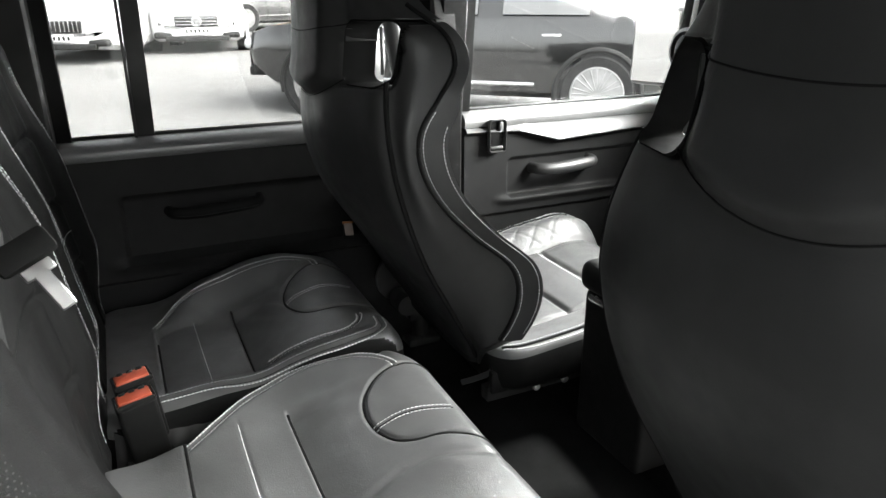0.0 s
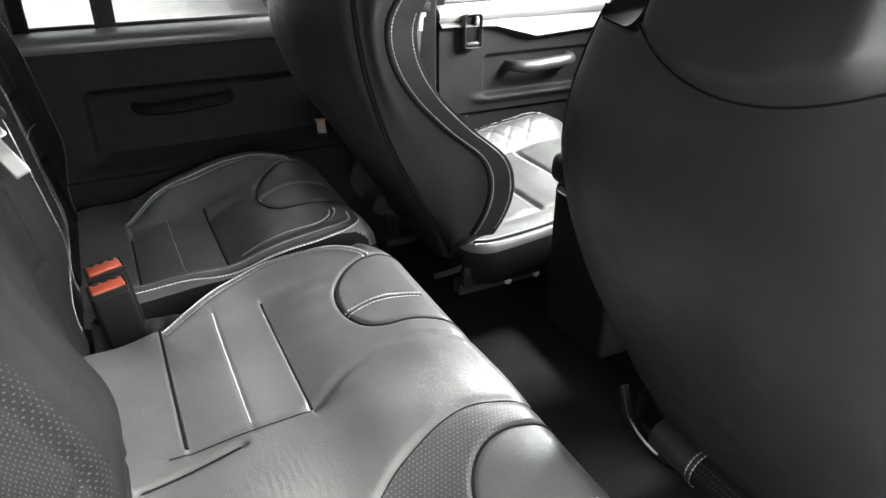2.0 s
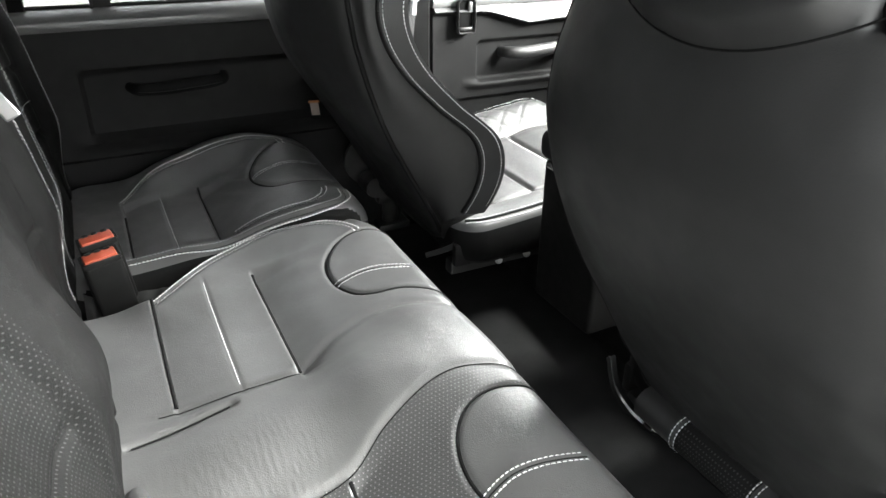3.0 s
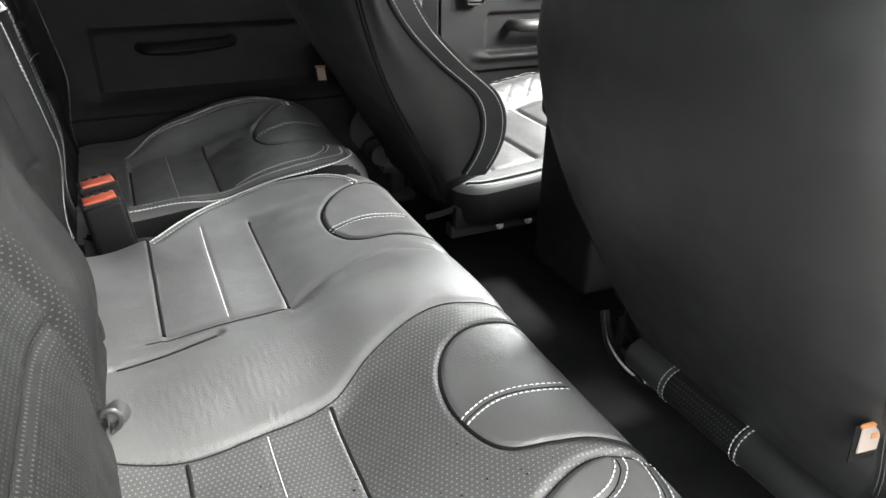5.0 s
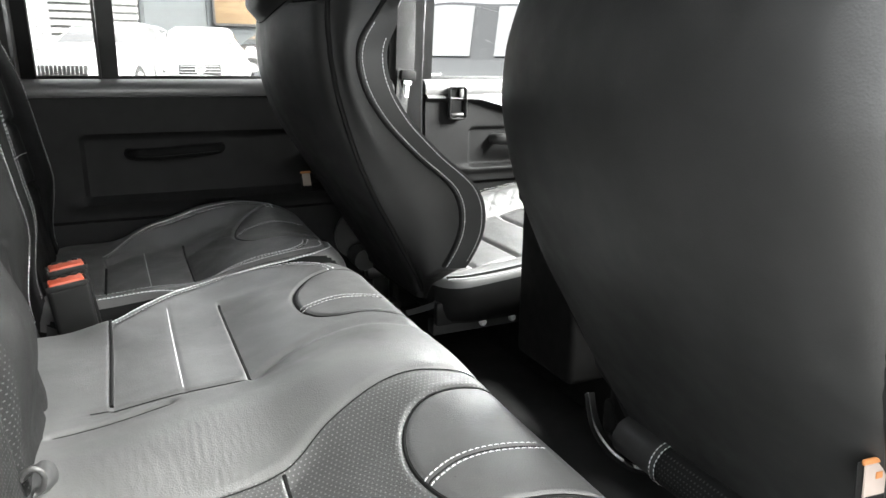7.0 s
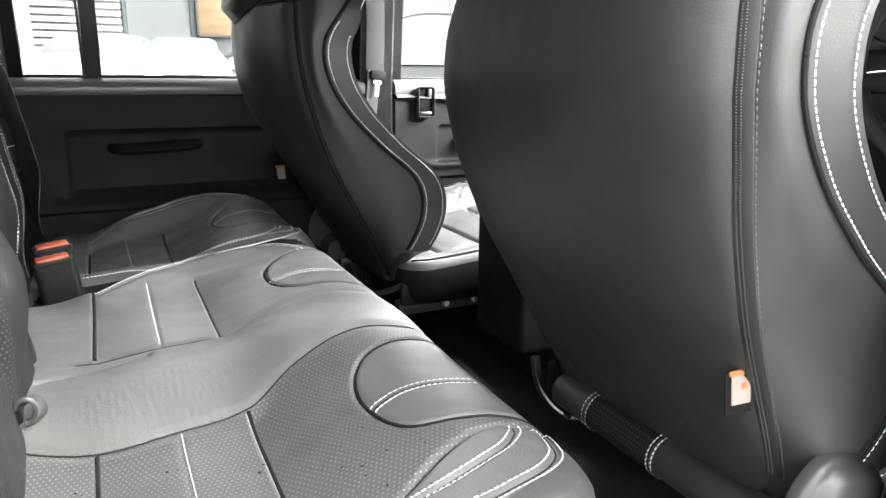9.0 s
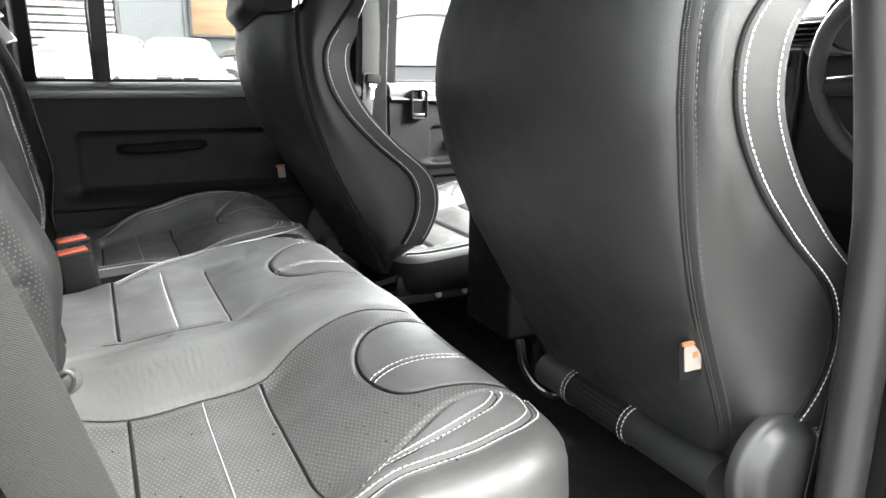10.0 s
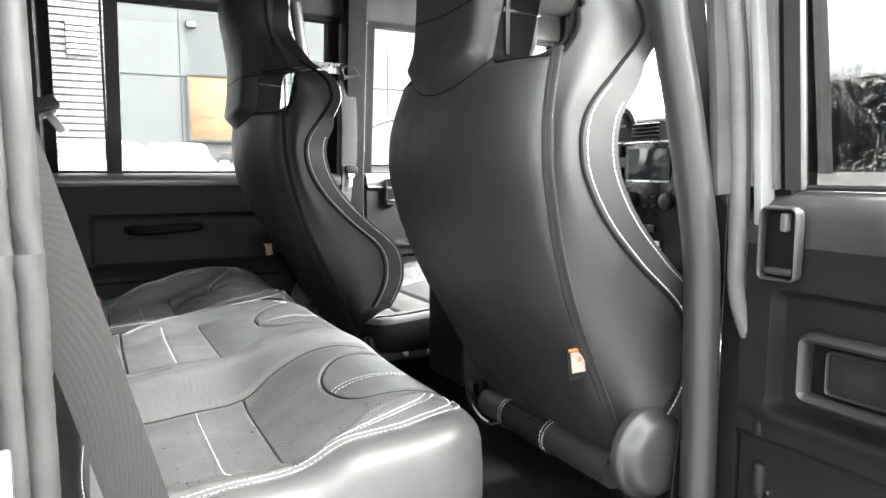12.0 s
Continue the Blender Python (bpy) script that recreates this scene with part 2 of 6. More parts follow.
def dashes(points, normals, length=0.0046, gap=0.0019, width=0.0017, lift=0.0007):
    """Stitches: a row of small raised bars along a curve on a surface."""
    p, nr = np.array(points, float), np.array(normals, float)
    s = np.r_[0, np.cumsum(np.linalg.norm(np.diff(p, axis=0), axis=1))]
    verts, faces = [], []
    at = 0.0
    while at + length < s[-1]:
        g = np.array([at, at + length * 0.5, at + length])
        q = np.stack([np.interp(g, s, p[:, k]) for k in range(3)], 1)
        nn = np.array([np.interp(at + length / 2, s, nr[:, k]) for k in range(3)])
        nn /= np.linalg.norm(nn) + 1e-9
        d = q[2] - q[0]
        side = np.cross(d / (np.linalg.norm(d) + 1e-9), nn) * width / 2
        b = len(verts)
        for i, (w, h) in enumerate(((0.85, 0.5), (1.0, 1.0), (0.85, 0.5))):
            c = q[i] + nn * lift * h
            verts += [c - side * w, c + nn * lift * 0.6 * (i == 1), c + side * w]
        faces += [(b, b + 1, b + 4, b + 3), (b + 1, b + 2, b + 5, b + 4), (b + 3, b + 4, b + 7, b + 6), (b + 4, b + 5, b + 8, b + 7)]
        at += length + gap
    return verts, faces


def seam(name, points, normals, parent, mat=None, **kw):
    v, f = dashes(points, normals, **kw)
    return part_data(name, v, f, mat or THREAD, parent, smooth=False)


def dist_line(X, Y, line):
    """Distance of every grid point to a polyline."""
    best = np.full(X.shape, 9.0)
    ln = np.array(line, float)
    for (ax, ay), (bx, by) in zip(ln[:-1, :2], ln[1:, :2]):
        dx, dy = bx - ax, by - ay
        t = np.clip(((X - ax) * dx + (Y - ay) * dy) / (dx * dx + dy * dy + 1e-12), 0, 1)
        best = np.minimum(best, np.hypot(X - ax - t * dx, Y - ay - t * dy))
    return best


def step(x, a, b):
    t = np.clip((x - a) / (b - a), 0, 1)
    return t * t * (3 - 2 * t)


def gauss(d, w):
    return np.exp(-(d / w) ** 2)


def offset_line(line, d):
    """A plan curve moved sideways."""
    p = np.array(line, float)
    t = np.gradient(p, axis=0)
    t /= np.linalg.norm(t, axis=1)[:, None] + 1e-9
    return p + d * np.stack([-t[:, 1], t[:, 0]], 1)


def grid_faces(n, m, base=0):
    f = []
    for i in range(n - 1):
        for j in range(m - 1):
            a = base + i * m + j
            f.append((a, a + 1, a + m + 1, a + m))
    return f


# ---- ground and car shell ----
def ground_z(y):
    return float(np.interp(y, [-6, 0, 13, 26, 60], [-0.12, -0.02, 0.54, 0.74, 1.2]))


GRAVEL = Mat("pale_gravel", 0.3, 0.9, 0.0, 0.2)
_g = GRAVEL
_g.link(_g.mix(_g.ramp(_g.noise(55, 6), 0.0, 1.0, 0.42, 0.62), _g.ramp(_g.noise(0.5, 4), (0.12, 0.12, 0.115), (0.18, 0.18, 0.174)), rgb(0.24)), "Base Color")
_g.bump(_g.noise(70, 6), 0.8, 0.02)
bm = bmesh.new()
gx, gy = [-900, -60, -20, -8, 0, 8, 20, 60, 900], [-900, -60, -20, -6, 0, 6, 13, 26, 60, 900]
gv = [[bm.verts.new((x, y, ground_z(y))) for y in gy] for x in gx]
for i in range(len(gx) - 1):
    for j in range(len(gy) - 1):
        bm.faces.new((gv[i][j], gv[i + 1][j], gv[i + 1][j + 1], gv[i][j + 1]))
tagged(part("ground", bm, GRAVEL.m, smooth=False), "pale gravel and concrete yard", "ground", kind="structure")

FLOOR_Z = 0.66


def structure(name, bm, mat, label, category):
    return tagged(part(name, bm, mat), label, category, kind="structure")


structure("chassis", box((-0.05, 0, 0.30), (3.3, 1.30, 0.66), 0.02), FRAME, "black chassis below the cabin floor", "chassis")
structure("floor", box((0.0, 0, FLOOR_Z - 0.02), (3.4, 1.62, 0.04), 0.003), CARPET, "black carpeted cabin floor", "floor")
# seat box under the front seats
structure("seat_box", box((0.90, 0, 0.725), (0.66, 1.50, 0.17), 0.012), TRIM, "black seat box below the front seats", "seat box")

# roof with headliner
n_r = 15
prof = [(0.80 * math.sin(a), 1.80 + 0.09 * math.cos(a) ** 0.6) for a in np.linspace(-math.pi / 2, math.pi / 2, n_r)]


def roof_sheet(zoff, scale):
    bm = bmesh.new()
    a = [[bm.verts.new((x, y * scale, z + zoff)) for (y, z) in prof] for x in (-1.75, 1.35)]
    for k in range(n_r - 1):
        bm.faces.new((a[0][k], a[0][k + 1], a[1][k + 1], a[1][k]))
    r = bmesh.ops.solidify(bm, geom=list(bm.faces), thickness=0.02)
    return bm


structure("ceiling", roof_sheet(0.0, 0.965), HEADLINER, "dark fabric headliner under the roof", "ceiling")
BODY = paint("dark_body_paint", 0.02)
structure("roof", roof_sheet(0.05, 1.0), BODY, "dark painted vehicle roof", "roof")


def lean(z):
    """How far the sides stand in above the waist."""
    return max(0.0, z - 1.25) * 0.10


def post(x0, x1, z0, z1, y0, y1, side, mat=None, name="pillar", label="black trimmed body pillar"):
    """An upright of the body side between x0 and x1, following the side's lean."""
    bm = bmesh.new()
    rows = []
    for z in (z0, max(z0, min(1.25, z1)), z1):
        s = lean(z)
        rows.append([bm.verts.new((x, side * (y - s), z)) for x, y in ((x0 + 0.006, y0), (x1 - 0.006, y0), (x1, y0 + 0.006), (x1, y1), (x0, y1), (x0, y0 + 0.006))])
    for a, b in zip(rows, rows[1:]):
        for k in range(6):
            bm.faces.new((a[k], a[(k + 1) % 6], b[(k + 1) % 6], b[k]))
    bm.faces.new(rows[0]), bm.faces.new(rows[-1])
    bmesh.ops.remove_doubles(bm, verts=bm.verts, dist=1e-5)
    return structure(name, bm, mat or TRIM, label, "pillar")


WIN_TOP = 1.738
for side in (1, -1):
    tagside = "north" if side > 0 else "south"
    # B pillar, C pillar, rear quarter, A pillar
    post(0.445, 0.515, 0.62, 1.84, 0.74, 0.83 if side > 0 else 0.775, side, FRAME if side > 0 else None, name="pillar_b_" + tagside)
    post(-0.56, -0.385 if side > 0 else -0.365, 0.62, 1.84, 0.72, 0.83, side, name="pillar_c_" + tagside)
    post(1.28, 1.36, 0.62, 1.84, 0.74, 0.83, side, name="pillar_a_" + tagside)
    post(-1.72, -0.56, 0.62, 1.84, 0.78, 0.83, side, name="wall_rear_" + tagside, label="black trimmed rear side panel")
    bm = box((-0.2, side * (0.80 - lean(1.79)), 1.80), (3.1, 0.05, 0.09), 0.012)
    structure("cant_rail_" + tagside, bm, HEADLINER, "dark trimmed roof rail over the doors", "trim")
# unseen rear end, kept closed with no window to let light in, and the windscreen frame
structure("wall_rear", box((-1.70, 0, 1.24), (0.05, 1.6, 1.24), 0.01), TRIM, "black rear door panel", "wall")
structure("bulkhead", box((1.62, 0, 0.92), (0.05, 1.5, 0.60), 0.01), TRIM, "black front bulkhead", "wall")
structure("screen_header", box((1.34, 0, 1.81), (0.06, 1.46, 0.08), 0.012), HEADLINER, "dark header over the windscreen", "trim")


# ---- doors ----
def card_grid(x0, x1, z0, z1, depth, n=90, m=70):
    """Card of a door as a grid; depth(X, Z) is how far it stands in towards the cabin."""
    X, Z = np.meshgrid(np.linspace(x0, x1, n), np.linspace(z0, z1, m), indexing="ij")
    return X, Z, depth(X, Z)


def rbox2(X, Z, x0, x1, z0, z1, r):
    """Signed distance to a rounded rectangle, negative inside."""
    cx, cz, hx, hz = (x0 + x1) / 2, (z0 + z1) / 2, (x1 - x0) / 2 - r, (z1 - z0) / 2 - r
    qx, qz = np.abs(X - cx) - hx, np.abs(Z - cz) - hz
    return np.hypot(np.maximum(qx, 0), np.maximum(qz, 0)) + np.minimum(np.maximum(qx, qz), 0) - r


def bar_ring(x0, x1, z0, z1, r, w, d, y, side, n=8):
    """A raised rounded-rectangle frame on a door, facing the cabin."""
    pts = []
    for cx, cz, a0 in ((x1 - r, z1 - r, 0), (x0 + r, z1 - r, 90), (x0 + r, z0 + r, 180), (x1 - r, z0 + r, 270)):
        for k in range(n + 1):
            a = radians(a0 + 90 * k / n)
            pts.append((cx + r * math.cos(a), side * y, cz + r * math.sin(a)))
    return sweep(pts, w / 2, 8, closed=True, flat=d / w * 2, up=(0, 1, 0))


def build_door(name, side, x0, x1, win, label, front, split=None, handle=None, latch=None, pull=None, recess=None, base=None):
    """A door with a one-piece card, waist rail, framed window, latch and grip. side +1 is the far side."""
    root = thing(name, base or (x1, side * 0.80, 0.66), label, "door", kind="structure")
    Y = 0.75
    soft_cap = side < 0 and not front

    def depth(X, Z):
        d = np.zeros_like(X)
        if recess:
            rx0, rx1, rz0, rz1 = recess
            s = rbox2(X, Z, rx0, rx1, rz0, rz1, 0.018)
            d = d - (0.017 if soft_cap else 0.011) * step(-s, 0.0, 0.012)
            d = d + 0.010 * gauss(Z - (rz0 - 0.004), 0.012) * step(-s, -0.05, 0.0)
            d = d - 0.010 * step(rz0 - 0.035 - Z, 0, 0.01)
        if front:
            edge = np.interp(X, [x0, 0.68, 0.80, 1.3], [1.222, 1.215, 1.180, 1.205])
            d = d + 0.026 * step(Z - edge, -0.006, 0.010) * (1 - 0.8 * step(Z, edge, 1.236))
        d = d - 0.018 * (1 - step(Z, 0.66, 0.70))
        return d

    X, Z, D = card_grid(x0 + 0.006, x1 - 0.006, 0.64, 1.208 if soft_cap else 1.235, depth, *((230, 200) if (front and side > 0) or soft_cap else (90, 70)))
    n, m = X.shape
    V = np.stack([X, side * (Y - D), Z], -1).reshape(-1, 3)
    Vb = np.stack([X, np.full_like(X, side * 0.815), Z], -1).reshape(-1, 3)
    F = grid_faces(n, m) if side > 0 else [f[::-1] for f in grid_faces(n, m)]
    fb = [tuple(i + n * m for i in f[::-1]) for f in F]
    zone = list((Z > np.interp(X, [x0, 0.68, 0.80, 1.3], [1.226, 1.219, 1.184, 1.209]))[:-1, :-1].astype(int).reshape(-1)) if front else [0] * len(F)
    rim = [i * m for i in range(n)] + [(n - 1) * m + j for j in range(1, m)] + [i * m + m - 1 for i in range(n - 2, -1, -1)] + [j for j in range(m - 2, 0, -1)]
    fr = [(rim[k], rim[(k + 1) % len(rim)], rim[(k + 1) % len(rim)] + n * m, rim[k] + n * m) for k in range(len(rim))]
    if side < 0:
        fr = [f[::-1] for f in fr]
    part_data("door_card", np.vstack([V, Vb]), F + fb + fr, [DOOR_CARD, SATIN_LIT if side > 0 else SATIN], root, "black moulded door card", index=zone + [0] * (len(fb) + len(fr)))
    part("outer_skin", box(((x0 + x1) / 2, side * 0.828, 0.955), (x1 - x0, 0.02, 0.60), 0.005), BODY, root)
    # rounded waist rail
    pts = []
    for y, z in ((Y - 0.004, 1.236), (Y - 0.008, 1.246), (Y - 0.006, 1.258), (Y + 0.004, 1.268), (Y + 0.022, 1.273), (0.815, 1.274), (0.815, 1.236)):
        pts.append((y, z))
    if soft_cap:
        pts = [(Y - 0.001, 1.208), (Y, 1.224), (Y + 0.005, 1.240), (Y + 0.014, 1.255), (Y + 0.028, 1.266), (Y + 0.044, 1.272), (0.822, 1.273), (0.822, 1.208)]
    bm = bmesh.new()
    rows = [[bm.verts.new((x, side * y, z)) for y, z in pts] for x in (x0 + 0.004, x1 - 0.004)]
    for k in range(len(pts)):
        bm.faces.new((rows[0][k], rows[0][(k + 1) % len(pts)], rows[1][(k + 1) % len(pts)], rows[1][k]))
    bm.faces.new(rows[0]), bm.faces.new(rows[1])
    part("waist_rail", bm, SATIN_LIT if side > 0 else SATIN, root, "satin black rounded waist rail")
    # window frame, leaning in
    wx0, wx1, wz1 = win
    fr_bm = bmesh.new()

    def bar(xa, za, xb, zb, w):
        p = [np.array((xa, side * (0.80 - lean(za)), za)), np.array((xb, side * (0.80 - lean(zb)), zb))]
        merge(fr_bm, ribbon([p[0], p[1]], w, 0.035, (1, 0, 0) if abs(xa - xb) < 0.1 else (0, 0, 1)))

    lw, rw = wx0 - x0 - 0.004, x1 - 0.004 - wx1
    bar(x0 + 0.004 + lw / 2, 1.27, x0 + 0.004 + lw / 2, WIN_TOP + 0.05, lw)
    bar(wx1 + rw / 2, 1.27, wx1 + rw / 2, WIN_TOP + 0.05, rw)
    bar(x0 + 0.004, wz1 + 0.03, x1 - 0.004, wz1 + 0.03, 0.06)
    part("window_frame", fr_bm, FRAME, root, "black window frame")
    if side < 0 and not front:
        for xs, ws, mt in ((wx1 - 0.010, 0.022, SATIN), (wx1 + 0.018, 0.010, LIGHTENED_SEAL)):
            part("run_channel", ribbon([(xs, side * (0.776 - lean(1.275)), 1.275), (xs, side * (0.776 - lean(wz1)), wz1)], ws, 0.010, (1, 0, 0)), mt, root, "pale window run channel")
    if split:
        sx, sw = split
        bmd = ribbon([(sx, side * (0.803 - lean(1.27)), 1.27), (sx + 0.006, side * (0.803 - lean(wz1)), wz1)], sw, 0.018, (1, 0, 0))
        part("divider", bmd, TRIM, root, "dark channel between the sliding panes")
        bml = ribbon([(sx - sw / 2 - 0.002, side * (0.795 - lean(1.27)), 1.27), (sx - sw / 2 - 0.002, side * (0.795 - lean(wz1)), wz1)], 0.006, 0.024, (1, 0, 0))
        part("seal", bml, RUBBER, root)
    panes = [(wx0, split[0]), (split[0], wx1)] if split else [(wx0, wx1)]
    for k, (a, b) in enumerate(panes):
        yy = 0.806 if k == 0 else 0.812
        g = bmesh.new()
        for off in (0.0, 0.004):
            g.faces.new([g.verts.new((x, side * (yy + off - lean(z)), z)) for x, z in ((a - 0.004, 1.268), (b + 0.004, 1.268), (b + 0.004, wz1 + 0.01), (a - 0.004, wz1 + 0.01))])
        vs = list(g.verts)
        for q in range(4):
            g.faces.new((vs[q], vs[(q + 1) % 4], vs[4 + (q + 1) % 4], vs[4 + q]))
        pane = part("pane", g, (GLASS if side > 0 else DARK_GLASS) if front else TINTED, root, smooth=False)
        pane.visible_shadow = False
    gsk = sweep([(wx0, side * 0.797, 1.277), (wx1, side * 0.797, 1.277)], 0.004, 6)
    part("seal", gsk, RUBBER, root)
    if handle:
        hx0, hx1, hz = handle
        L = hx1 - hx0
        path = cr([(hx0, side * (Y + 0.01), hz), (hx0 + 0.012, side * (Y - 0.024), hz + 0.002), (hx0 + L * 0.3, side * (Y - 0.036), hz + 0.002), (hx0 + L * 0.7, side * (Y - 0.036), hz + 0.006), (hx1 - 0.012, side * (Y - 0.026), hz + 0.008), (hx1, side * (Y + 0.01), hz + 0.008)], 28)
        rr = (0.0145 if front else 0.011) + 0.003 * np.sin(np.linspace(0, math.pi, 28))
        grip = part("grab_handle", sweep(path, rr, 12), LEATHER_BACK if front else LEATHER_SHADE, root, "stitched black leather grab handle")
        mid = path[4:-4]
        seam("stitching", mid + np.array((0, -side * 0.0135, -0.004)), np.tile((0, -side, 0), (len(mid), 1)), grip, length=0.004, gap=0.0024, width=0.0010, mat=THREAD if front else DARK_THREAD)
    if latch:
        lx0, lx1, lz0, lz1 = latch
        plate = part("latch_bezel", bar_ring(lx0, lx1, lz0, lz1, 0.008, 0.0055, 0.008, Y - 0.016, side), SATIN, root, "satin latch bezel")
        part("latch_cup", box(((lx0 + lx1) / 2, side * (Y - 0.006), (lz0 + lz1) / 2), (lx1 - lx0 - 0.004, 0.014, lz1 - lz0 - 0.004), 0.004), FRAME, plate)
        part("latch_ledge", box(((lx0 + lx1) / 2, side * (Y - 0.014), lz0 + 0.010), (lx1 - lx0 - 0.010, 0.012, 0.009), 0.003), SATIN, plate)
        part("latch_lever", box((lx1 - 0.014 if side > 0 else lx0 + 0.016, side * (Y - 0.018), lz1 - 0.016), (0.010, 0.010, 0.022), 0.003), SATIN_LIT, plate, "pale latch lever")
    if pull:
        px0, px1, pz0, pz1 = pull
        pf = part("door_pull", bar_ring(px0, px1, pz0, pz1, 0.009, 0.013, 0.016, Y - 0.002, side), SATIN, root, "framed inner door release")
        part("release_cup", box(((px0 + px1) / 2, side * (Y + 0.010), (pz0 + pz1) / 2), (px1 - px0, 0.012, pz1 - pz0), 0.004), FRAME, pf)
        part("release_lever", box(((px0 + px1) / 2 - 0.008, side * (Y + 0.001), (pz0 + pz1) / 2), (px1 - px0 - 0.040, 0.012, pz1 - pz0 - 0.016), 0.004, 3), GLOSS, pf, "gloss black release lever")
        part("lever_edge", bar_ring(px0 + 0.012, px1 - 0.028, pz0 + 0.012, pz1 - 0.012, 0.005, 0.003, 0.004, Y - 0.005, side), SATIN, pf)
    return root


REAR = dict(win=(-0.357, 0.395, WIN_TOP), split=(-0.216, 0.036), handle=(-0.195, 0.003, 1.112), latch=(0.350, 0.397, 1.170, 1.254), pull=(0.225, 0.342, 1.036, 1.108), recess=(-0.293, 0.395, 1.004, 1.158))
build_door("door_rear_north", 1, -0.40, 0.44, label="closed black rear door with sliding window", front=False, **REAR)
build_door("door_front_north", 1, 0.52, 1.275, (0.556, 1.25, WIN_TOP), "closed black front passenger door with its window", True, handle=(0.735, 0.925, 1.112), latch=(0.588, 0.636, 1.172, 1.254), recess=(0.652, 1.20, 1.035, 1.150))
build_door("door_front_south", -1, 0.52, 1.275, (0.556, 1.25, WIN_TOP), "closed black front driver door with its window", True, handle=(0.735, 0.925, 1.112), latch=(0.588, 0.636, 1.172, 1.254), recess=(0.652, 1.20, 1.035, 1.150))
open_door = build_door("door_rear_south", -1, -0.40, 0.44, label="open black rear door with moulded card and window", front=False, **REAR)
OPEN_TURN = 90
open_door.matrix_basis = pose(0.487, -0.775, 0.638, 0, 0, OPEN_TURN)


# ---- rear bench cushions ----
def cushion(name, label, x0, x1, y0, y1, zb, r, top, parent=None, nx=140, ny=150, zone=None, mats=None, edge=0.032, side=0):
    """A padded seat cushion whose top follows top(X, Y)."""
    s = np.linspace(-1, 1, nx)
    t = np.linspace(-1, 1, ny)
    S, T = np.meshgrid(s, t, indexing="ij")
    hx, hy, cx, cy = (x1 - x0) / 2, (y1 - y0) / 2, (x0 + x1) / 2, (y0 + y1) / 2
    M = np.maximum(np.maximum(np.abs(S), np.abs(T)), 1e-6)
    qx, qy = S / M * hx, T / M * hy
    bx, by = np.clip(qx, -(hx - r), hx - r), np.clip(qy, -(hy - r), hy - r)
    dx, dy = qx - bx, qy - by
    dl = np.hypot(dx, dy) + 1e-9
    k = np.where(dl > r, r / dl, 1.0)
    px, py = (bx + dx * k), (by + dy * k)
    X, Y = cx + px * M, cy + py * M
    Z = top(X, Y)
    V = np.stack([X, Y, Z], -1).reshape(-1, 3)
    F = grid_faces(nx, ny)
    idx = [0] * len(F)
    if zone is not None:
        z = zone(X, Y)
        zf = z[:-1, :-1]
        idx = list(zf.astype(int).reshape(-1))
    rim = [i * ny for i in range(nx)] + [(nx - 1) * ny + j for j in range(1, ny)] + [i * ny + ny - 1 for i in range(nx - 2, -1, -1)] + [j for j in range(ny - 2, 0, -1)]
    V = list(map(tuple, V))
    prev = rim
    c = np.array((cx, cy))
    for f, out in ((0.25, 0.003), (0.55, 0.003), (0.85, -0.004), (1.0, -0.014)):
        cur = []
        for i in rim:
            x, y, z = V[i]
            d = np.array((x - cx, y - cy))
            d = d / (np.linalg.norm(d) + 1e-9)
            cur.append(len(V))
            V.append((x + d[0] * out, y + d[1] * out, z + (zb - z) * f))
        L = len(rim)
        F += [(prev[(k + 1) % L], cur[(k + 1) % L], cur[k], prev[k]) for k in range(L)]
        idx += [side] * L
        prev = cur
    F.append(tuple(prev))
    idx.append(0)
    return part_data(name, V, [f[::-1] for f in F], mats or LEATHER, parent, label, smooth="all", index=idx)


def tuck(X, at, depth, run):
    """A panel that dives under a seam at x = at and rises again over run."""
    return depth * step(X - at, -0.003, 0.003) * np.exp(-np.maximum(X - at, 0) / run)


def with_edge(top, x0, x1, y0, y1, r, edge=0.032):
    """The same top, rounded off towards the cushion's outline."""
    def full(X, Y):
        X, Y = np.asarray(X, float), np.asarray(Y, float)
        e = np.clip(-rbox2(X, Y, x0, x1, y0, y1, r) / edge, 0, 1)
        return top(X, Y) - edge * 0.9 * (1 - np.sqrt(1 - (1 - e) ** 2))
    return full


def on_top(line, top, n=120, off=0.0, lift=0.0):
    """A plan curve laid on a cushion's top, with normals."""
    p = cr(line, n)
    if off:
        p = offset_line(p, off)
    X, Y = p[:, 0], p[:, 1]
    Z = top(X, Y) + lift
    e = 0.002
    nx = -(top(X + e, Y) - top(X - e, Y)) / (2 * e)
    ny = -(top(X, Y + e) - top(X, Y - e)) / (2 * e)
    N = np.stack([nx, ny, np.ones_like(nx)], 1)
    N /= np.linalg.norm(N, axis=1)[:, None]
    return np.stack([X, Y, Z], 1), N


RIM = [(-0.30, -0.668), (-0.22, -0.655), (-0.118, -0.645), (-0.02, -0.640), (0.05, -0.637), (0.09, -0.628), (0.117, -0.604), (0.128, -0.574), (0.131, -0.550)]
DB = [(0.150, -0.318), (0.090, -0.310), (0.045, -0.324), (0.016, -0.360), (0.004, -0.410), (0.010, -0.462), (0.028, -0.494), (0.065, -0.508), (0.105, -0.520), (0.150, -0.545)]
DA = [(0.150, 0.135), (0.100, 0.144), (0.045, 0.120), (0.010, 0.075), (0.000, 0.020), (0.012, -0.030), (0.040, -0.052), (0.090, -0.060), (0.150, -0.085)]
